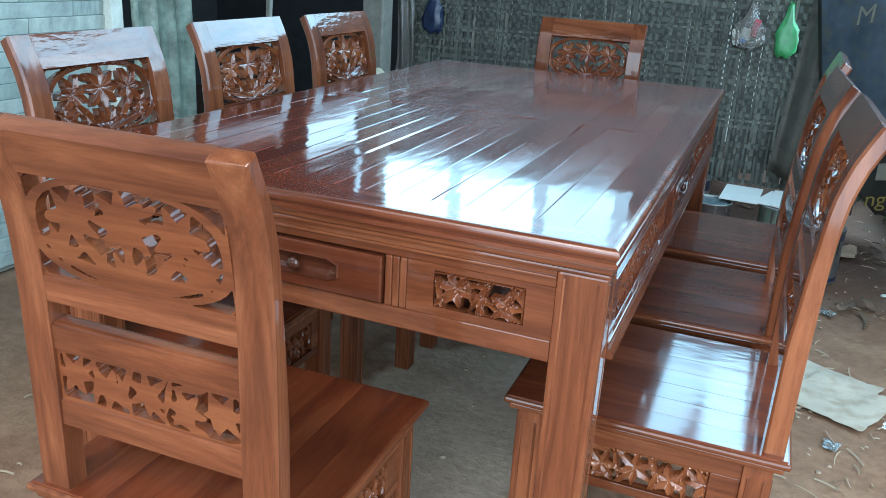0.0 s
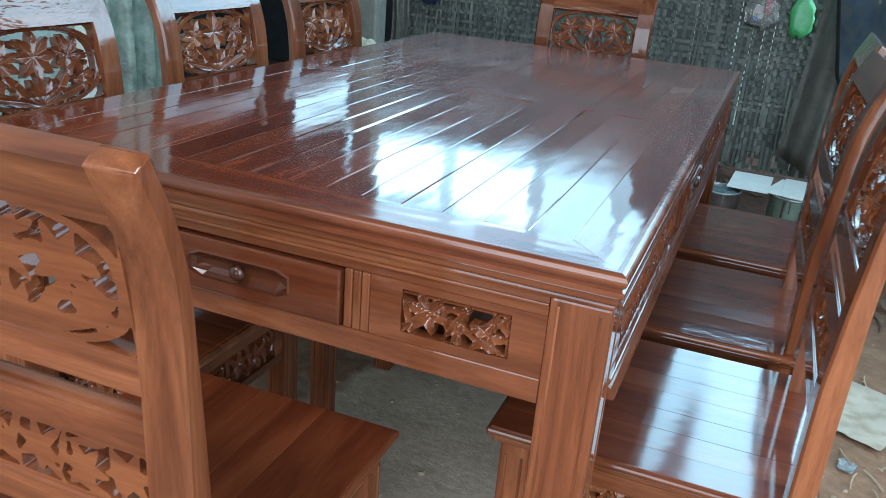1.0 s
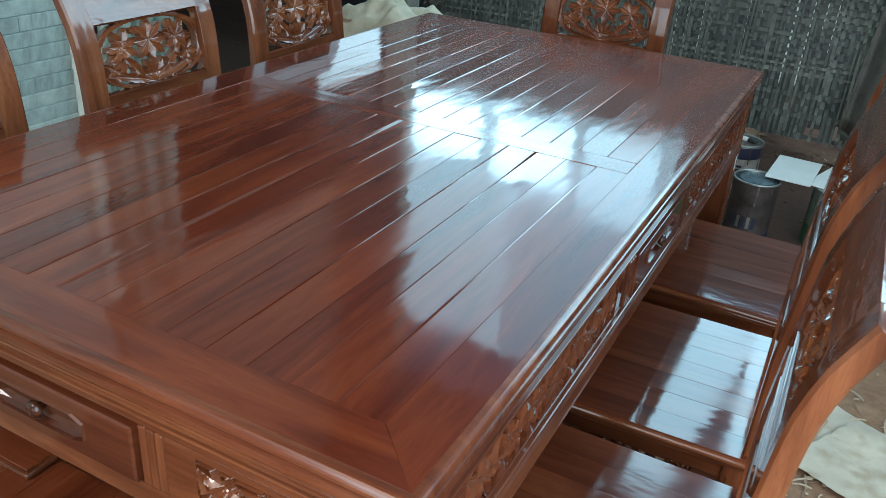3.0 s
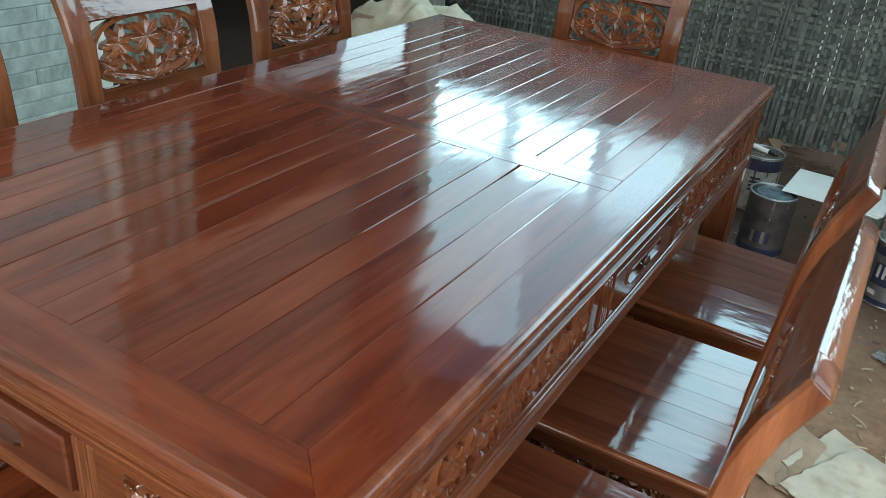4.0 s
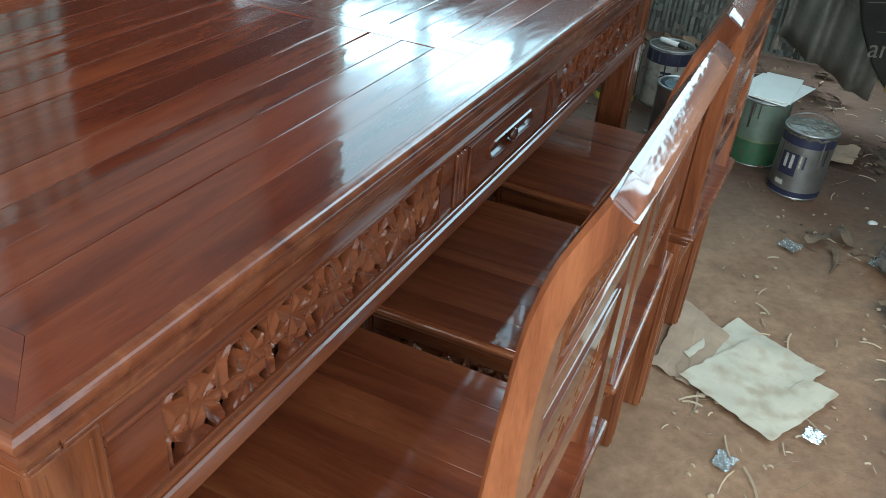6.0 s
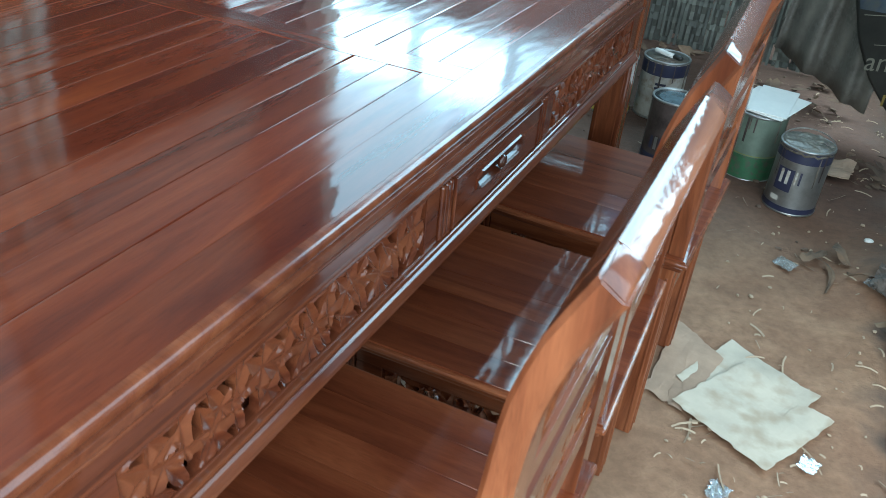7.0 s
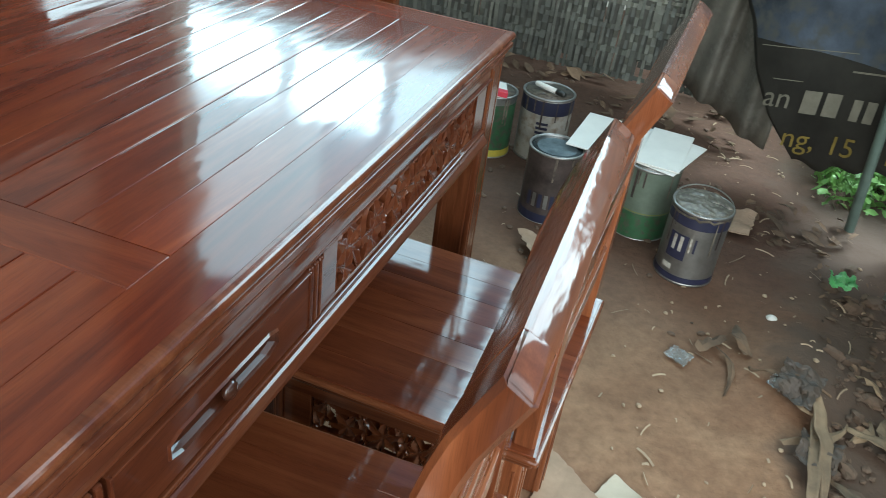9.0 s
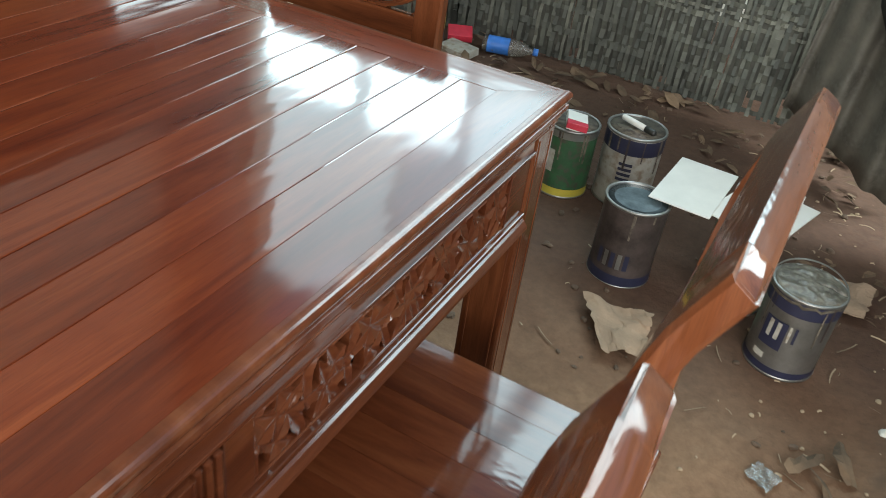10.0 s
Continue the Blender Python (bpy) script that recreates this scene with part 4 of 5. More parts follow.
TOPZ = 1.45


def banner_at(u, z, off=0.0):
    """A point on the hanging banner: u along it, z up, off towards the room."""
    v = (z - 0.1) / (TOPZ - 0.1)
    f = 0.012 * math.sin(9 * u + 2 * v) + 0.035 * math.sin(math.pi * min(1, max(0, v))) * math.sin(math.pi * max(0, u)) + off
    p = B0.lerp(B1, u)
    return (p.x - 0.555 * f, p.y - 0.832 * f, z)


def banner_left(z):
    return float(np.interp(z, (0.10, 0.21, 0.34, 0.49, 0.60, 1.45), (0.36, 0.20, 0.07, -0.03, -0.15, -0.42)))


def banner_point(s, v):
    u0 = 0.36 + 0.70 * s
    low = 0.10 + 0.27 * max(0.0, u0 - 0.46) + 0.008 * math.sin(25 * s)
    z = low + v * (TOPZ - low)
    a = banner_left(z)
    return banner_at(a + (1.06 - a) * s, z)


banner = thing("banner", "old black plastic banner with faded lettering hung as a side wall", "banner")
part("sheet", sheet_mesh("sheet", banner_point, 44, 60, 0.002), m_banner, banner, smooth=True)


def picture_point(u, v):
    z0 = 0.445 + 0.05 * (u - 0.1) + 0.02 * math.sin(3 * u)
    z = z0 + v * (1.42 - z0)
    a = banner_left(z) + 0.03
    return banner_at(a + (1.03 - a) * u, z, 0.006)


part("picture", sheet_mesh("picture", picture_point, 30, 30), plain("faded_print", (0.05, 0.065, 0.085), 0.35, var=0.7, scale=4, relief=0.05, dirt=(0.07, 0.075, 0.07)), banner, "faded grey-blue printed picture")


def ink(u0, u1, z0, z1, mat, name="lettering"):
    """A bar of faded print on the banner."""
    part(name, sheet_mesh(name, lambda u, v: banner_at(u0 + (u1 - u0) * u, z0 + 0.2 * (u1 - u0) * u + (z1 - z0) * v, 0.009), 4, 3), mat, banner)


def glyphs(u, z, h, widths, mat, gap=0.02):
    """Print that is not spelt out, as plain bars of the letters' size."""
    for w in widths:
        ink(u, u + w, z, z + h, mat)
        z += 0.2 * (w + gap)
        u += w + gap


def words(text, u, z, size, mat):
    """Legible print, set with the built-in font and bent onto the banner."""
    cu = bpy.data.curves.new("print", "FONT")
    cu.body, cu.size = text, size
    ob = bpy.data.objects.new("print", cu)
    me = bpy.data.meshes.new_from_object(ob)
    bpy.data.objects.remove(ob)
    span = (B1 - B0).length
    for v in me.vertices:
        uu = u + v.co.x / span
        v.co = banner_at(uu, z + v.co.y + 0.2 * (uu - u), 0.009)
    me.materials.clear()
    me.materials.append(mat)
    ob = new("lettering", me)
    ob.parent = banner


words("an", 0.158, 0.238, 0.105, m_white_ink)
glyphs(0.325, 0.262, 0.080, (0.070, 0.062), m_white_ink)
glyphs(0.528, 0.302, 0.072, (0.036, 0.040), m_white_ink)
glyphs(0.725, 0.340, 0.080, (0.05, 0.05, 0.05), m_white_ink)
words("ng,", 0.290, 0.132, 0.100, m_yellow_ink)
words("15", 0.480, 0.168, 0.095, m_yellow_ink)
words("In", 0.725, 0.222, 0.100, m_yellow_ink)
words("M", 0.00, 0.93, 0.12, m_white_ink)
ink(0.07, 0.48, 0.425, 0.428, m_white_ink, "stripe")
ink(0.48, 0.86, 0.448, 0.454, m_white_ink, "stripe")
ink(0.172, 0.303, 0.337, 0.340, m_white_ink, "stripe")


def flap_point(u, v):
    z = 0.01 + 1.44 * v
    a = 0.955 - 0.42 * z + 0.01 * math.sin(7 * z)
    return banner_at(a + (1.25 - a) * u, z, 0.035 + 0.012 * math.sin(17 * u + 2 * v))


tagged(mesh_object("plastic_flap", sheet_mesh("plastic_flap", flap_point, 30, 20, 0.002), plain("grey_flap", (0.085, 0.10, 0.085), 0.5, var=0.3, scale=5, relief=0.15), True), "dark grey-green plastic flap hanging over the banner's end", "plastic sheet")


def tarp_point(u, v):
    f = 0.03 * math.sin(14 * u + 3 * v) + 0.015 * math.sin(31 * u - 2 * v)
    return (0.18 + 0.42 * u + 0.10 * v * (1 - u), 3.70 - 0.34 * u + f - 0.05 * v, 0.03 + 0.10 * (1 - u) + v * 1.35)


tagged(mesh_object("tarpaulin", sheet_mesh("tarpaulin", tarp_point, 48, 16, 0.002), plain("grey_tarp", (0.11, 0.10, 0.08), 0.6, var=0.4, relief=0.2, dirt=(0.13, 0.12, 0.1)), True), "crumpled grey-brown tarpaulin hanging beside the banner", "tarpaulin")

pole = lathe([(0.016, 0), (0.015, 1.5), (0.013, 2.98)], 14)
ob = mesh_object("pole", pole, plain("green_pole", (0.13, 0.19, 0.16), 0.5), True)
ob.matrix_world = pose(0.895, 2.985, -0.01, 0, -5, 0)
tagged(ob, "thin grey-green metal pole standing in front of the banner", "pole")


def tin_point(u, v):
    return (0.962 + 0.10 * (2.55 - 1.55 - 1.0 * u) + 0.016 * math.sin(2 * math.pi * u * 24) + 0.10 * v, 1.55 + 1.0 * u + 0.02 * v, 0.02 + 0.06 * max(0, u - 0.9) + v * 1.25)


tin = tagged(mesh_object("wall_right", sheet_mesh("tin", tin_point, 180, 2, 0.001), m_tin, True), "corrugated grey tin sheet forming the side wall", "wall", kind="structure")

# ---------------------------------------------------------------- greenery outside
def leaf_heap(name, lo, hi, n, size, mat, label, category, flat=0.0, seed=1, parent=None):
    r = random.Random(seed)
    vs, fs = [], []
    for _ in range(n):
        p = Vector([r.uniform(lo[i], hi[i]) for i in range(3)])
        if flat:
            p.z = lo[2] + (hi[2] - lo[2]) * r.random() ** 2
        a = Euler((r.uniform(-1.2, 1.2) * (1 - flat), r.uniform(-1.2, 1.2) * (1 - flat), r.uniform(0, 6.3))).to_matrix()
        s = size * r.uniform(0.5, 1.3)
        w = s * r.uniform(0.12, 0.3)
        c = s * r.uniform(-0.15, 0.25)
        k = len(vs)
        for q in ((-s / 2, 0, 0), (-s * 0.15, -w, c * 0.6), (-s * 0.1, 0, c * 0.3), (-s * 0.15, w, c * 0.6), (s * 0.25, -w * 0.8, c), (s * 0.28, 0, c * 0.6), (s * 0.25, w * 0.8, c), (s / 2, 0, c * 0.4)):
            vs.append(p + a @ Vector(q))
        fs += [(k, k + 1, k + 2), (k, k + 2, k + 3), (k + 1, k + 4, k + 5, k + 2), (k + 2, k + 5, k + 6, k + 3), (k + 4, k + 7, k + 5), (k + 5, k + 7, k + 6)]
    me = bpy.data.meshes.new(name)
    me.from_pydata([tuple(v) for v in vs], [], fs)
    me.materials.append(mat)
    return tagged(new(name, me), label, category, kind="stuff")


leaf_heap("weeds", (0.84, 3.22, -0.02), (2.2, 4.6, 0.42), 1700, 0.10, m_leaf, "bright green weeds growing outside the shed", "weeds", seed=3)
leaf_heap("weeds", (0.78, 3.12, -0.02), (1.5, 3.8, 0.12), 2300, 0.048, m_leaf, "low green weeds behind the banner", "weeds", seed=33)
leaf_heap("hedge", (-3.0, 6.5, 0.2), (4.0, 7.5, 1.5), 2500, 0.30, m_leaf, "green bushes beyond the bamboo wall", "bushes", seed=4)


# ---------------------------------------------------------------- cans
def rim(r, z):
    return lathe([(r, z - 0.004), (r + 0.003, z - 0.002), (r + 0.003, z + 0.003), (r - 0.002, z + 0.005), (r - 0.005, z + 0.001), (r - 0.005, z - 0.004)], 40, False)


def paint_can(at, r, h, body, bands, lid_mat, label, turn=0.0, logo=None, flip=False):
    can = thing("paint_can", label, "paint can", at)
    part("body", lathe([(r, 0.004), (r, h * 0.5), (r, h)], 40, False), body, can, smooth=True)
    part("base", lathe([(r - 0.004, 0.0), (r + 0.002, 0.0), (r + 0.003, 0.004), (r, 0.008)], 40), m_steel, can, smooth=True)
    part("rim", rim(r, h), m_steel, can, smooth=True)
    drop = 0.0015 if flip else 0.008
    part("lid", lathe([(r - 0.004, h - 0.001), (r - 0.010, h - drop), (r * 0.6, h - drop + 0.001), (0.002, h - drop + 0.0015)], 40), lid_mat, can, smooth=True)
    for z0, z1, m in bands:
        part("band", lathe([(r + 0.0012, z0), (r + 0.0014, (z0 + z1) / 2), (r + 0.0012, z1)], 40, False), m, can, smooth=True)

    def patch(a0, a1, z0, z1, mat, name="logo"):
        b = bmesh.new()
        n = 8
        lo = [b.verts.new(((r + 0.0025) * math.cos(a0 + (a1 - a0) * k / n), (r + 0.0025) * math.sin(a0 + (a1 - a0) * k / n), z0)) for k in range(n + 1)]
        hi = [b.verts.new((v.co.x, v.co.y, z1)) for v in lo]
        for k in range(n):
            b.faces.new((lo[k], lo[k + 1], hi[k + 1], hi[k]))
        part(name, b, mat, can)
    for q in logo or ():
        patch(*q)
    # dried runs of paint down the sides
    rd = random.Random(int(r * 9000 + h * 7000))
    for _ in range(7):
        a, w_, ln = rd.uniform(-2.9, 0.1), rd.uniform(0.02, 0.09), rd.uniform(0.02, 0.11)
        patch(a, a + w_, h - 0.004 - ln, h - 0.004, rd.choice((m_dregs, m_can_dark, m_dregs)), "paint_run")
    return can


PI = math.pi
# shiny can with a dark block and slanted light marks
a0 = -PI / 2 - 0.55
logo = [(a0 - 0.25, a0 + 0.42, 0.075, 0.150, m_navy), (a0 + 0.47, a0 + 0.54, 0.105, 0.148, m_can_white), (a0 + 0.62, a0 + 0.69, 0.105, 0.148, m_navy), (a0 - 0.25, a0 + 0.1, 0.038, 0.054, m_can_white), (a0 - 0.1, a0 + 0.02, 0.10, 0.145, m_can_white), (a0 + 0.14, a0 + 0.26, 0.10, 0.145, m_can_white)]
c1 = paint_can(pose(0.418, 2.442, -0.008, 0, 0, 0), 0.080, 0.215, m_steel, [(0.175, 0.211, m_navy), (0.004, 0.024, m_navy)], m_dregs, "dented silver paint can with navy bands and a dirty open top", logo=logo)


def cover_point(u, v):
    q, f = 0.083 * u, 2 * PI * v
    x, y = q * math.cos(f), q * math.sin(f)
    return (x, y, 0.219 + 0.010 * (1 - u * u) - (0.016 if u > 0.97 else 0) + 0.010 * u * noise.noise((x * 40, y * 40, 2)) + 0.003 * noise.noise((x * 110, y * 110, 5)))


part("cover", sheet_mesh("cover", cover_point, 16, 40, 0.0008), plain("dirty_film", (0.085, 0.072, 0.052), 0.4, var=0.8, scale=16, relief=0.4, dirt=(0.17, 0.155, 0.12)), c1, "crumpled dirty plastic film over the open top", smooth=True)
part("handle", sheet_mesh("handle", lambda u, v: (0.084 * math.cos(PI * u), 0.03 + 0.05 * math.sin(PI * u) * 1.0 + 0.003 * v, 0.200 + 0.035 * math.sin(PI * u)), 24, 1, 0.003), m_steel, c1, "thin wire handle")
# dark stained can standing upside down
a0 = -PI / 2 - 0.1
logo = [(a0 - 0.50 + 0.22 * k, a0 - 0.36 + 0.22 * k, 0.055, 0.10, m_steel if k % 2 else m_navy) for k in range(5)]
paint_can(pose(-0.016, 2.545, -0.008), 0.080, 0.222, m_can_dark, [(0.0, 0.034, m_navy), (0.198, 0.203, m_can_dark)], m_blue_dregs, "dark stained paint can standing upside down", logo=logo, flip=True)
# pale labelled can with a navy band and a pen on its lid
a0 = -PI / 2
logo = [(a0 - 0.1 , a0 + 0.35, 0.09 + 0.016 * k, 0.099 + 0.016 * k, m_navy) for k in range(4)]
paint_can(pose(-0.142, 2.945, -0.008), 0.086, 0.225, m_can_white, [(0.172, 0.219, m_navy)], m_dregs, "pale paint can with a navy band and a stained lid", logo=logo)
# green can with a yellow foot
paint_can(pose(-0.312, 2.87, -0.008), 0.078, 0.215, m_can_green, [(0.0, 0.03, m_can_yellow), (0.19, 0.211, m_steel)], m_dregs, "green paint can with a yellow foot", logo=[(-PI / 2 - 0.6, -PI / 2 - 0.15, 0.08, 0.15, m_can_white)])
# tall green and grey tin under the boards
paint_can(pose(0.256, 2.615, -0.008), 0.085, 0.225, plain("grey_green_tin", (0.12, 0.155, 0.115), 0.5, metal=0.3), [(0.004, 0.088, m_can_green), (0.090, 0.093, plain("olive_line", (0.16, 0.17, 0.04), 0.5))], m_steel, "grey tin with a green lower half and a thin yellow line")


def slab(name, cx, cy, z, w, d, h, turn, mat, label, category, tip=0.0):
    ob = mesh_object(name, box((-w / 2, -d / 2, 0), (w / 2, d / 2, h), 0.0008, segs=1), mat)
    ob.matrix_world = pose(cx, cy, z, tip, 0, turn)
    return tagged(ob, label, category)


slab("white_board", 0.265, 2.675, 0.2235, 0.19, 0.26, 0.003, -16, m_board, "thin off-white board lying on the tin", "board")
slab("white_board", 0.278, 2.688, 0.2270, 0.125, 0.28, 0.004, -3, m_board, "thin off-white board lying on another board", "board")
slab("white_board", 0.090, 2.680, 0.2270, 0.155, 0.275, 0.004, -3, m_board, "thin off-white board lying beside another board", "board")

pen = thing("marker_pen", "white marker pen with a black cap lying on the can", "pen", pose(-0.140, 2.935, 0.231, 0, 90, -25))
part("barrel", lathe([(0.007, -0.06), (0.009, -0.055), (0.009, 0.03)], 16), m_board, pen, smooth=True)
part("cap", lathe([(0.0098, 0.028), (0.0098, 0.058), (0.007, 0.064)], 16), m_banner, pen, "black cap", smooth=True)

pk = thing("packet", "small red and white packet on the green can", "packet", pose(-0.297, 2.845, 0.210, 0, 8, 20))
part("box", box((-0.03, -0.045, 0), (0.03, 0.045, 0.022), 0.002), m_board, pk)
part("print", box((-0.0305, -0.0455, 0.004), (0.0305, -0.018, 0.0225), 0.001), m_red, pk, "red printed band")

# ---------------------------------------------------------------- litter at the foot of the far wall
bt = thing("plastic_bottle", "empty bottle with a blue label lying by the wall", "bottle", pose(-0.99, 3.70, 0.035, 0, 90, 15))
part("body", lathe([(0.028, 0.0), (0.034, 0.006), (0.034, 0.13), (0.026, 0.17), (0.013, 0.195), (0.013, 0.21)], 24), m_film, bt, smooth=True)
part("label", lathe([(0.0348, 0.02), (0.0350, 0.06), (0.0348, 0.11)], 24, False), m_blue, bt, "blue label", smooth=True)
part("cap", lathe([(0.015, 0.208), (0.015, 0.226), (0.012, 0.228)], 16), m_blue, bt, smooth=True)
slab("packet", -1.10, 3.70, 0.03, 0.10, 0.07, 0.03, 30, m_red, "crumpled red packet on the ground", "packet", 20)
slab("packet", -1.05, 3.60, 0.0, 0.14, 0.09, 0.03, -12, m_can_white, "white printed packet on the ground", "packet", 6)
paint_can(pose(-1.23, 3.68, -0.008), 0.06, 0.16, m_blue, [(0.05, 0.11, m_can_yellow)], m_dregs, "small blue and yellow tin by the wall")


# ---------------------------------------------------------------- hanging bags
def bag(name, at, w, h, mat, label, seed):
    r = random.Random(seed)
    b = bmesh.new()
    n, rows_ = 22, 12
    rings = []
    for k in range(rows_ + 1):
        v = k / rows_
        rad = w / 2 * float(np.interp(v, (0, 0.05, 0.2, 0.5, 0.68, 1.0), (0.62, 0.92, 1.0, 0.92, 0.5, 0.16)))
        ring = []
        for q in range(n):
            a = 2 * math.pi * q / n
            f = 1 + 0.18 * math.sin(3 * a + seed + 5 * v) + 0.12 * math.sin(7 * a - 6 * v) + 0.13 * r.uniform(-1, 1)
            ring.append(b.verts.new((rad * f * math.cos(a), 0.3 * rad * f * math.sin(a), -h + h * v + 0.01 * math.sin(3 * a + seed))))
        rings.append(ring)
    for x, y in zip(rings, rings[1:]):
        for q in range(n):
            b.faces.new((x[q], x[(q + 1) % n], y[(q + 1) % n], y[q]))
    b.faces.new(rings[0][::-1])
    t = thing(name, label, "bag", at)
    part("body", b, mat, t, smooth=True)
    for sx in (-1, 1):
        part("handle", sheet_mesh("handle", lambda u, v: (sx * (0.012 + 0.02 * math.sin(math.pi * u)), -0.004 + 0.008 * v, -0.01 + 0.09 * u), 8, 1, 0.001), mat, t)
    nail = lathe([(0.003, 0), (0.003, 0.05)], 8)
    ob = part("nail", nail, m_steel, t)
    ob.matrix_basis = pose(0, 0.05, 0.07, 90, 0, 0)


bag("plastic_bag", pose(0.150, 3.79, 1.0), 0.105, 0.275, m_gbag, "green plastic carrier bag hanging on the bamboo wall", 1)
bag("plastic_bag", pose(-0.035, 3.79, 0.985), 0.15, 0.23, m_film, "clear plastic bag hanging on the bamboo wall", 2)
for dx, dz, w_, h_, mt, lab in ((-0.02, -0.19, 0.05, 0.06, m_board, "white packet in a clear bag"), (0.015, -0.17, 0.035, 0.09, m_red, "red packet in a clear bag"), (-0.03, -0.205, 0.03, 0.035, m_blue, "blue packet in a clear bag")):
    ob = mesh_object("packet", box((-w_ / 2, -0.006, 0), (w_ / 2, 0.006, h_), 0.003), mt)
    ob.matrix_world = pose(-0.035 + dx, 3.785, 0.985 + dz, 0, 12, 0)
    tagged(ob, lab, "packet")
bag("plastic_bag", pose(-1.86, 3.79, 0.96), 0.12, 0.28, m_bbag, "dark blue plastic bag hanging on the bamboo wall", 4)

# ---------------------------------------------------------------- left side: torn drape, plastic, sack
def drape_point(u, v):
    f = 0.02 * math.sin(22 * u + 2 * v) + 0.012 * math.sin(41 * u)
    return (LEFT_X + 0.03 + f, 1.53 + 0.36 * u + 0.02 * math.sin(6 * v), 0.15 + 0.1 * math.sin(9 * u) + 2.0 * v)


m_drape = plain("torn_plastic", (0.20, 0.24, 0.19), 0.3, var=0.6, scale=12, relief=0.6)
tagged(mesh_object("curtain", sheet_mesh("curtain", drape_point, 44, 24, 0.001), m_drape, True), "torn greenish plastic curtain beside the doorway", "curtain")


def film_point(u, v):
    f = 0.03 * math.sin(11 * u + 4 * v) + 0.02 * math.sin(17 * v)
    return (-2.11 + 0.12 * u + 0.02 * math.sin(7 * v), 3.80 + f * 0.5 - 0.03, 0.35 + 1.3 * v)


tagged(mesh_object("plastic_sheet", sheet_mesh("plastic_sheet", film_point, 24, 24, 0.001), m_film, True), "crumpled clear plastic sheet hanging by the corner", "plastic sheet")


def sack_point(u, v):
    x, y = u - 0.5, v - 0.5
    z = 0.50 - 0.9 * (abs(x) ** 3 + abs(y) ** 3) + 0.06 * noise.noise((u * 5, v * 5, 1)) + 0.03 * noise.noise((u * 13, v * 11, 4)) + 0.02 * math.sin(12 * u + 5 * v)
    return (-1.85 + 0.62 * x, 3.0 + 0.45 * y, max(0.02, z if abs(x) < 0.44 and abs(y) < 0.44 else z - 0.35))


tagged(mesh_object("sack", sheet_mesh("sack", sack_point, 30, 24, 0.004), m_cloth, True), "cream cloth sack thrown over a crate", "sack")
crate = thing("crate", "rough wooden crate under the sack", "crate", pose(-1.85, 3.0, 0))
for k in range(4):
    part("slat", box((-0.24, -0.17, 0.01 + 0.11 * k), (0.24, -0.155, 0.10 + 0.11 * k), 0.002), m_card, crate)
    part("slat", box((-0.24, 0.155, 0.01 + 0.11 * k), (0.24, 0.17, 0.10 + 0.11 * k), 0.002), m_card, crate)
for sx in (-0.24, 0.225):
    part("side", box((sx, -0.155, 0.0), (sx + 0.015, 0.155, 0.43), 0.002), m_card, crate)

st = mesh_object("stick", box((-0.012, -0.012, 0), (0.012, 0.012, 1.5), 0.003), m_post)
st.matrix_world = pose(-2.13, 2.35, 0.0, 0, -6, 0) @ pose(0, 0, 0, -14, 0, 0)
tagged(st, "long grey stick leaning in the doorway", "stick")


# ---------------------------------------------------------------- litter on the floor
def loose_sheet(name, pts, z, mat, label, category, wave=0.006, seed=0, thick=0.0005):
    a, b_, c, d = (Vector((*p, 0)) for p in pts)

    def pt(u, v):
        p = a.lerp(b_, u).lerp(d.lerp(c, u), v)
        return (p.x + 0.009 * noise.noise((u * 9, v * 9, seed)), p.y + 0.009 * noise.noise((u * 9, v * 9, seed + 9)), ground_height(p.x, p.y) - 0.006 + z + wave * (0.6 + 0.7 * noise.noise((u * 3, v * 3, seed + 4)) + 0.8 * abs(u + 0.3 * v - 0.6)))
    tagged(mesh_object(name, sheet_mesh(name, pt, 20, 20, thick), mat, False), label, category)


loose_sheet("paper_sheet", [(0.235, 1.30), (0.325, 1.27), (0.375, 1.50), (0.25, 1.60)], 0.0, m_card, "creased brown corrugated paper lying on the earth floor", "paper", 0.006, 2)
loose_sheet("paper_sheet", [(0.290, 1.380), (0.480, 1.24), (0.591, 1.470), (0.380, 1.588)], 0.002, m_paper, "dirty sheet of pale paper under another sheet", "paper", 0.004, 3)
loose_sheet("paper_sheet", [(0.299, 1.290), (0.513, 1.177), (0.622, 1.386), (0.42, 1.51)], 0.007, m_paper, "dirty sheet of pale paper lying on another sheet", "paper", 0.004, 1)
loose_sheet("plastic_scrap", [(0.565, 1.225), (0.595, 1.21), (0.61, 1.245), (0.575, 1.265)], 0.003, m_film, "torn clear wrapper beside the paper", "plastic scrap", 0.005, 28)
loose_sheet("plastic_scrap", [(0.415, 1.06), (0.445, 1.05), (0.46, 1.095), (0.425, 1.11)], 0.002, m_film, "crumpled clear plastic on the earth floor", "plastic scrap", 0.004, 29)
loose_sheet("cardboard", [(0.06, 2.175), (0.15, 2.22), (0.125, 2.36), (-0.05, 2.355)], 0.012, m_card, "torn bent piece of cardboard on the ground", "cardboard", 0.02, 5, 0.0008)
loose_sheet("cardboard", [(0.40, 2.72), (0.58, 2.70), (0.60, 2.86), (0.42, 2.88)], 0.01, m_card, "torn piece of brown cardboard behind the cans", "cardboard", 0.02, 6, 0.003)
loose_sheet("plastic_scrap", [(0.79, 2.47), (0.87, 2.49), (0.86, 2.55), (0.80, 2.55)], 0.02, m_gbag, "crumpled scrap of green plastic on the ground", "plastic scrap", 0.04, 7)
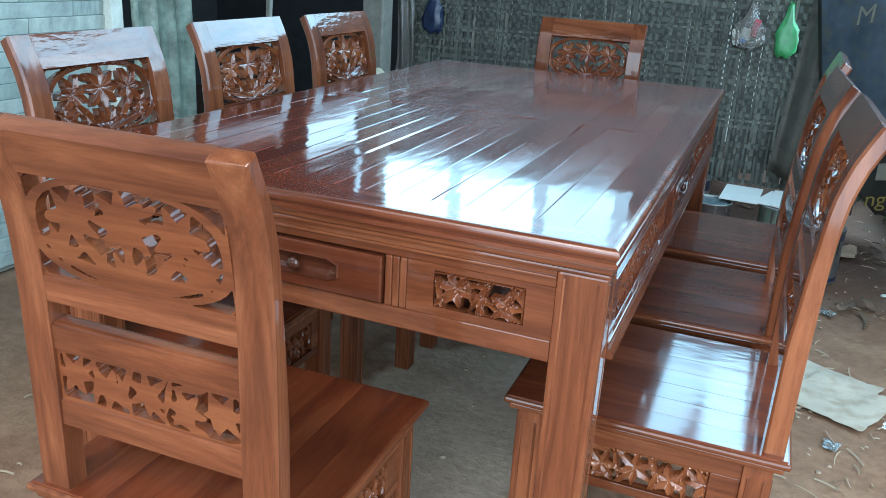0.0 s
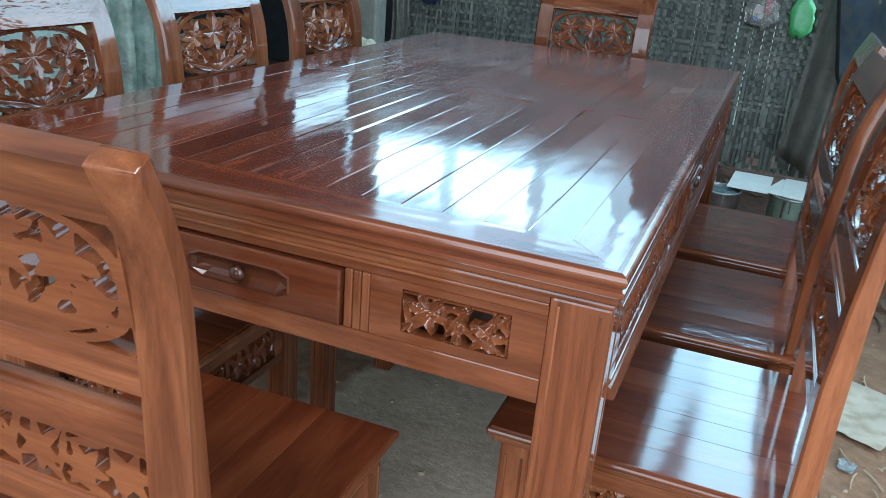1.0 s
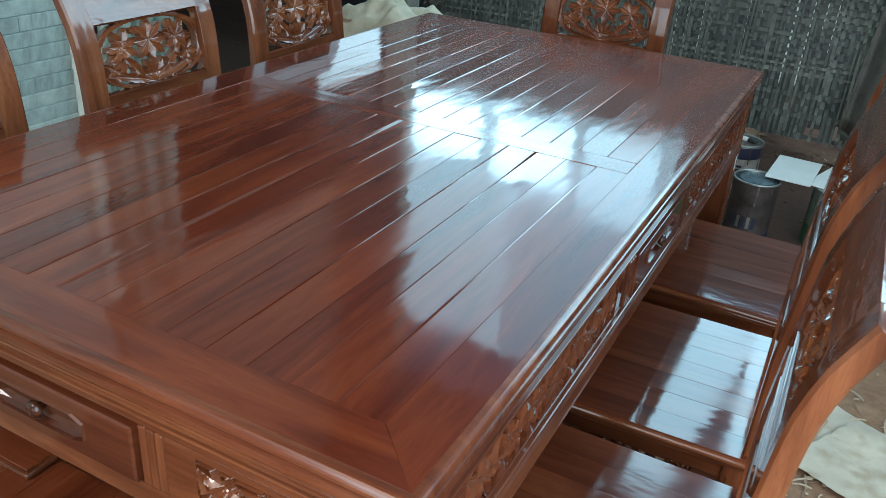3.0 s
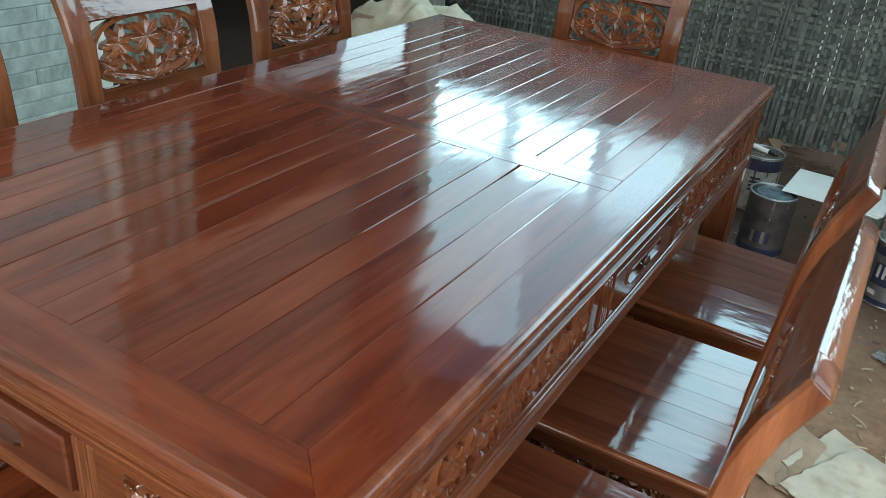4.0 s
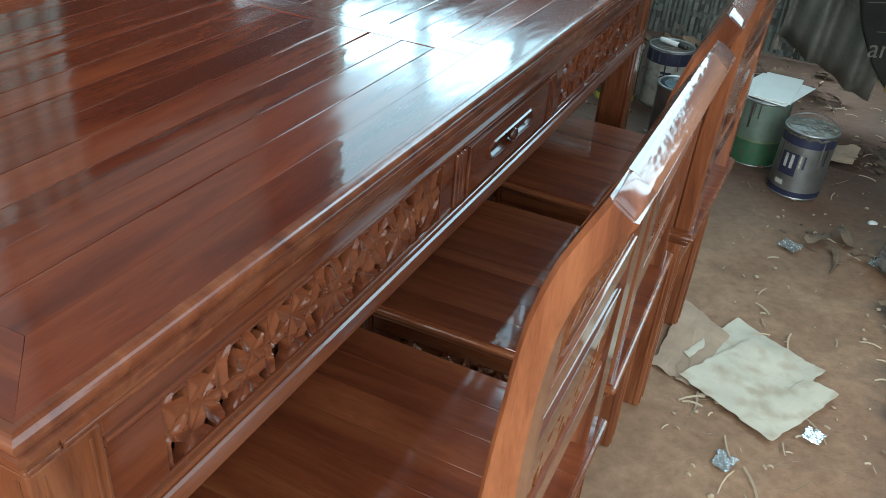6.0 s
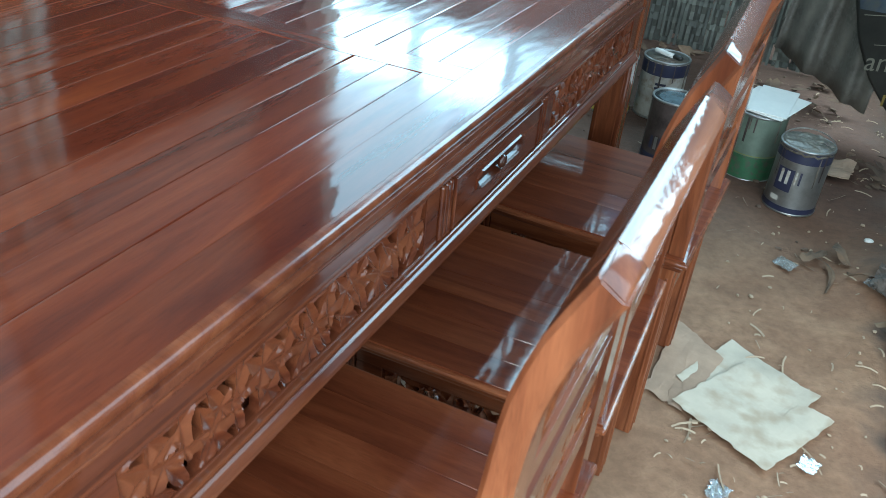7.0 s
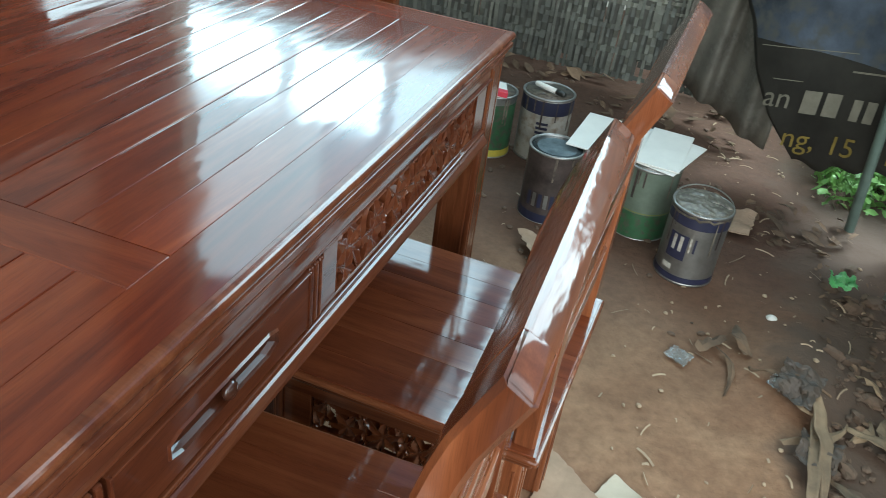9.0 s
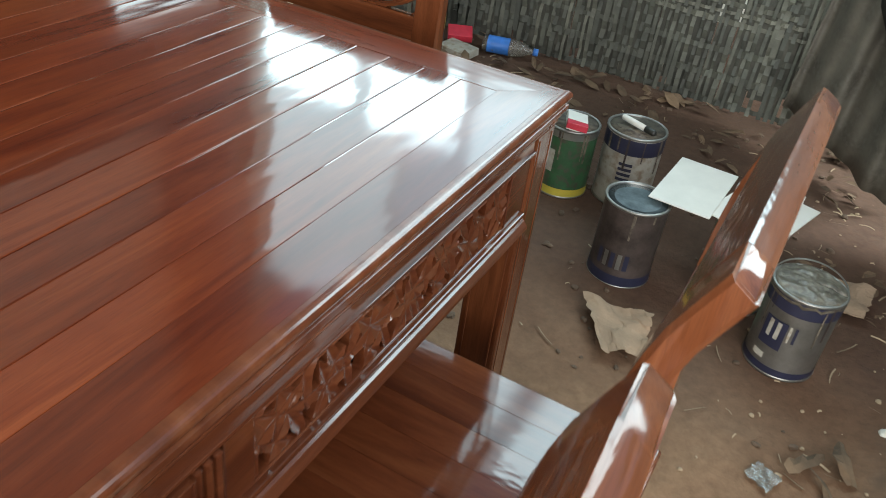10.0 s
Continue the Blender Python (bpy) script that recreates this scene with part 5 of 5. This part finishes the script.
loose_sheet("plastic_scrap", [(0.65, 1.98), (0.68, 1.96), (0.695, 1.99), (0.665, 2.01)], 0.012, m_film, "crumpled clear plastic on the earth ridge", "plastic scrap", 0.010, 18)
loose_sheet("cloth_scrap", [(0.78, 1.57), (0.84, 1.56), (0.85, 1.62), (0.79, 1.63)], 0.022, plain("faded_red", (0.10, 0.052, 0.045), 0.9, var=0.5, dirt=(0.06, 0.04, 0.03)), "faded red rag among the husks", "rag", 0.012, 19)
loose_sheet("plastic_scrap", [(0.42, 2.02), (0.47, 2.00), (0.49, 2.05), (0.44, 2.07)], 0.004, m_film, "clear scrap of plastic on the ground", "plastic scrap", 0.005, 8)
peb = bmesh.new()
bmesh.ops.create_icosphere(peb, subdivisions=2, radius=0.016)
for v in peb.verts:
    v.co *= 1 + 0.25 * noise.noise(v.co * 60)
    v.co.z *= 0.6
ob = mesh_object("pebble", peb, m_board)
ob.matrix_world = pose(0.664, 2.302, 0.008)
tagged(ob, "small white pebble on the ground", "pebble")


def scatter(name, n, area, shape, mat, label, category, seed):
    """Many small loose pieces strewn over the ground."""
    r = random.Random(seed)
    vs, fs = [], []
    for _ in range(n):
        x, y = area(r)
        shape(r, Vector((x, y, ground_height(x, y) - 0.006)), vs, fs)
    me = bpy.data.meshes.new(name)
    me.from_pydata([tuple(v) for v in vs], [], fs)
    me.materials.append(mat)
    tagged(new(name, me), label, category, kind="stuff")


def shaving(r, p, vs, fs):
    ln, w, a, up = 0.012 + 0.07 * r.random() ** 2.5, r.uniform(0.0008, 0.0024), r.uniform(0, 6.3), r.uniform(0.0, 0.004)
    d, s = Vector((math.cos(a), math.sin(a), 0)), Vector((-math.sin(a), math.cos(a), 0))
    k = len(vs)
    for q in range(4):
        u = q / 3
        c = p + d * ln * (u - 0.5) + s * ln * 0.06 * math.sin(3 * u) + Vector((0, 0, 0.003 + up * math.sin(math.pi * u)))
        vs += [c - s * w, c + s * w + Vector((0, 0, 0.002))]
    for q in range(3):
        fs.append((k + 2 * q, k + 2 * q + 1, k + 2 * q + 3, k + 2 * q + 2))


def stone(r, p, vs, fs, big=0.03):
    """A rounded clod or stone, half sunk into the ground."""
    s = big * r.uniform(0.25, 1.0) ** 1.5
    k, n = len(vs), 7
    stretch, turn, tall = r.uniform(0.6, 1.0), r.uniform(0, 3.1), r.uniform(0.5, 0.85)
    for lift, wide in ((-0.15, 0.95), (0.35, 1.0), (0.75, 0.72)):
        for q in range(n):
            a = q * 2 * math.pi / n
            rad = s * wide * r.uniform(0.7, 1.2)
            x, y = rad * math.cos(a), rad * stretch * math.sin(a)
            vs.append(p + Vector((x * math.cos(turn) - y * math.sin(turn), x * math.sin(turn) + y * math.cos(turn), s * tall * lift * r.uniform(0.85, 1.15))))
    vs.append(p + Vector((0, 0, s * tall * 0.95)))
    for ring in (0, 1):
        for q in range(n):
            a, c = k + ring * n + q, k + ring * n + (q + 1) % n
            fs.append((a, c, c + n, a + n))
    for q in range(n):
        fs.append((k + 2 * n + q, k + 2 * n + (q + 1) % n, k + 3 * n))


def husk(r, p, vs, fs):
    """A long torn strip of leaf, bent over the clods."""
    ln, w, a, up = r.uniform(0.06, 0.2), r.uniform(0.005, 0.016), r.gauss(2.0, 0.7), r.uniform(0.005, 0.03)
    d, s = Vector((math.cos(a), math.sin(a), 0)), Vector((-math.sin(a), math.cos(a), 0))
    k, bend = len(vs), r.uniform(-0.3, 0.3)
    for q in range(7):
        u = q / 6
        c = p + d * ln * (u - 0.5) + s * ln * bend * math.sin(2.6 * u) + Vector((0, 0, 0.012 + up * math.sin(math.pi * u)))
        t, w2 = r.uniform(-0.006, 0.010), w * (0.35 + math.sin(math.pi * min(1, u + 0.1))) * r.uniform(0.7, 1.1)
        vs += [c - s * w2, c + Vector((0, 0, 0.004)), c + s * w2 + Vector((0, 0, t))]
    for q in range(6):
        for e in (0, 1):
            fs.append((k + 3 * q + e, k + 3 * q + 1 + e, k + 3 * q + 4 + e, k + 3 * q + 3 + e))


def open_floor(r):
    return r.uniform(0.30, 0.95), r.uniform(0.2, 3.6)


def far_floor(r):
    return r.uniform(-1.6, 0.5), r.uniform(2.1, 3.8)


def right_edge(r):
    return 1.04 - 0.24 * r.random() ** 1.2, r.uniform(1.1, 2.6)


scatter("wood_shavings", 45, lambda r: (r.uniform(0.33, 0.62), r.uniform(0.8, 1.3)), shaving, m_chip, "pale straw and shavings beside the paper", "shavings", 41)
scatter("wood_shavings", 190, open_floor, shaving, m_chip, "pale wood shavings strewn over the floor", "shavings", 11)
scatter("wood_shavings", 120, far_floor, shaving, m_chip, "pale wood shavings strewn behind the table", "shavings", 12)
scatter("wood_shavings", 60, lambda r: (r.uniform(-1.6, -0.7), r.uniform(-0.4, 0.7)), shaving, m_chip, "pale wood shavings beside the chairs", "shavings", 13)
scatter("crumbs", 150, open_floor, lambda r, p, vs, fs: stone(r, p, vs, fs, 0.008), m_chip, "small pale crumbs and chips on the floor", "crumbs", 14)
scatter("crumbs", 60, lambda r: (r.uniform(-0.85, 0.0), r.uniform(-0.1, 1.5)), lambda r, p, vs, fs: stone(r, p, vs, fs, 0.009), m_chip, "pale crumbs and chips on the floor under the table", "crumbs", 17)
scatter("pebbles", 400, far_floor, lambda r, p, vs, fs: stone(r, p, vs, fs, 0.014), m_stone, "small stones on the ground by the far wall", "pebbles", 15)
scatter("rubble", 420, right_edge, lambda r, p, vs, fs: stone(r, p, vs, fs, 0.014), m_stone, "gritty small stones and crumbs of earth along the side wall", "rubble", 36)
scatter("rubble", 70, right_edge, lambda r, p, vs, fs: stone(r, p, vs, fs, 0.034), m_stone, "heap of stones and clods along the side wall", "rubble", 16)
leaf_heap("dry_leaves", (0.76, 1.2, 0.0), (1.0, 2.7, 0.035), 280, 0.026, m_dry, "heap of dry leaves and husks along the side wall", "leaves", flat=0.55, seed=21)
leaf_heap("dry_leaves", (-1.7, 3.3, 0.0), (0.5, 3.82, 0.03), 160, 0.07, m_dry, "dry leaves along the foot of the bamboo wall", "leaves", flat=0.7, seed=22)
leaf_heap("dry_leaves", (0.4, 2.7, 0.0), (0.90, 2.98, 0.03), 80, 0.05, m_dry, "dry leaves below the banner", "leaves", flat=0.7, seed=23)
scatter("husks", 16, lambda r: (0.97 - 0.24 * r.random(), r.uniform(1.15, 2.15)), husk, m_husk, "pale torn husks and leaf strips along the side wall", "husks", 31)
scatter("husks", 4, lambda r: (r.uniform(0.5, 0.8), r.uniform(1.9, 2.9)), husk, m_dry, "brown leaf strips on the open earth", "husks", 32)


def long_husk(a, b, width, lift, seed, mat, label):
    """One long bent leaf strip, folded along its middle."""
    p, q = Vector((*a, 0)), Vector((*b, 0))
    d = (q - p).normalized()
    side = Vector((-d.y, d.x, 0))

    def pt(u, v):
        c = p.lerp(q, u) + side * (0.03 * math.sin(3.1 * u + seed) + 0.008 * noise.noise((u * 6, seed, 1)))
        w = width * (0.25 + math.sin(math.pi * min(1.0, u * 0.9 + 0.08))) * (v - 0.5)
        z = ground_height(c.x, c.y) + 0.004 + lift * math.sin(math.pi * u) + 0.010 * abs(v - 0.5) + 0.006 * noise.noise((u * 8, v * 2, seed + 5))
        return (c.x + side.x * w, c.y + side.y * w, z)
    tagged(mesh_object("husk", sheet_mesh("husk", pt, 24, 4, 0.0008), mat, True), label, "husk")


long_husk((0.70, 2.03), (0.80, 1.66), 0.024, 0.030, 1, m_husk, "long pale dry husk lying over the heap")
long_husk((0.73, 1.98), (0.79, 1.56), 0.022, 0.022, 2, m_husk, "narrow pale dry husk lying beside another")
long_husk((0.78, 1.76), (0.98, 1.62), 0.022, 0.020, 3, m_husk, "broad pale dry husk lying across the heap")
long_husk((0.62, 2.06), (0.78, 1.98), 0.012, 0.012, 4, m_dry, "thin brown twig on the earth ridge")
long_husk((0.84, 1.95), (0.99, 1.80), 0.028, 0.020, 5, m_husk, "curled pale husk by the tin sheet")
m_dull = plain("dull_plastic", (0.055, 0.040, 0.028), 0.6, var=0.4, scale=9, relief=0.5)
loose_sheet("plastic_sheet", [(0.66, 1.95), (0.74, 1.92), (0.77, 2.01), (0.68, 2.05)], 0.006, m_dull, "crumpled grey plastic on the earth ridge", "plastic sheet", 0.03, 33)
loose_sheet("plastic_sheet", [(0.71, 1.76), (0.79, 1.75), (0.81, 1.84), (0.73, 1.87)], 0.006, m_dull, "crumpled grey plastic among the husks", "plastic sheet", 0.03, 35)
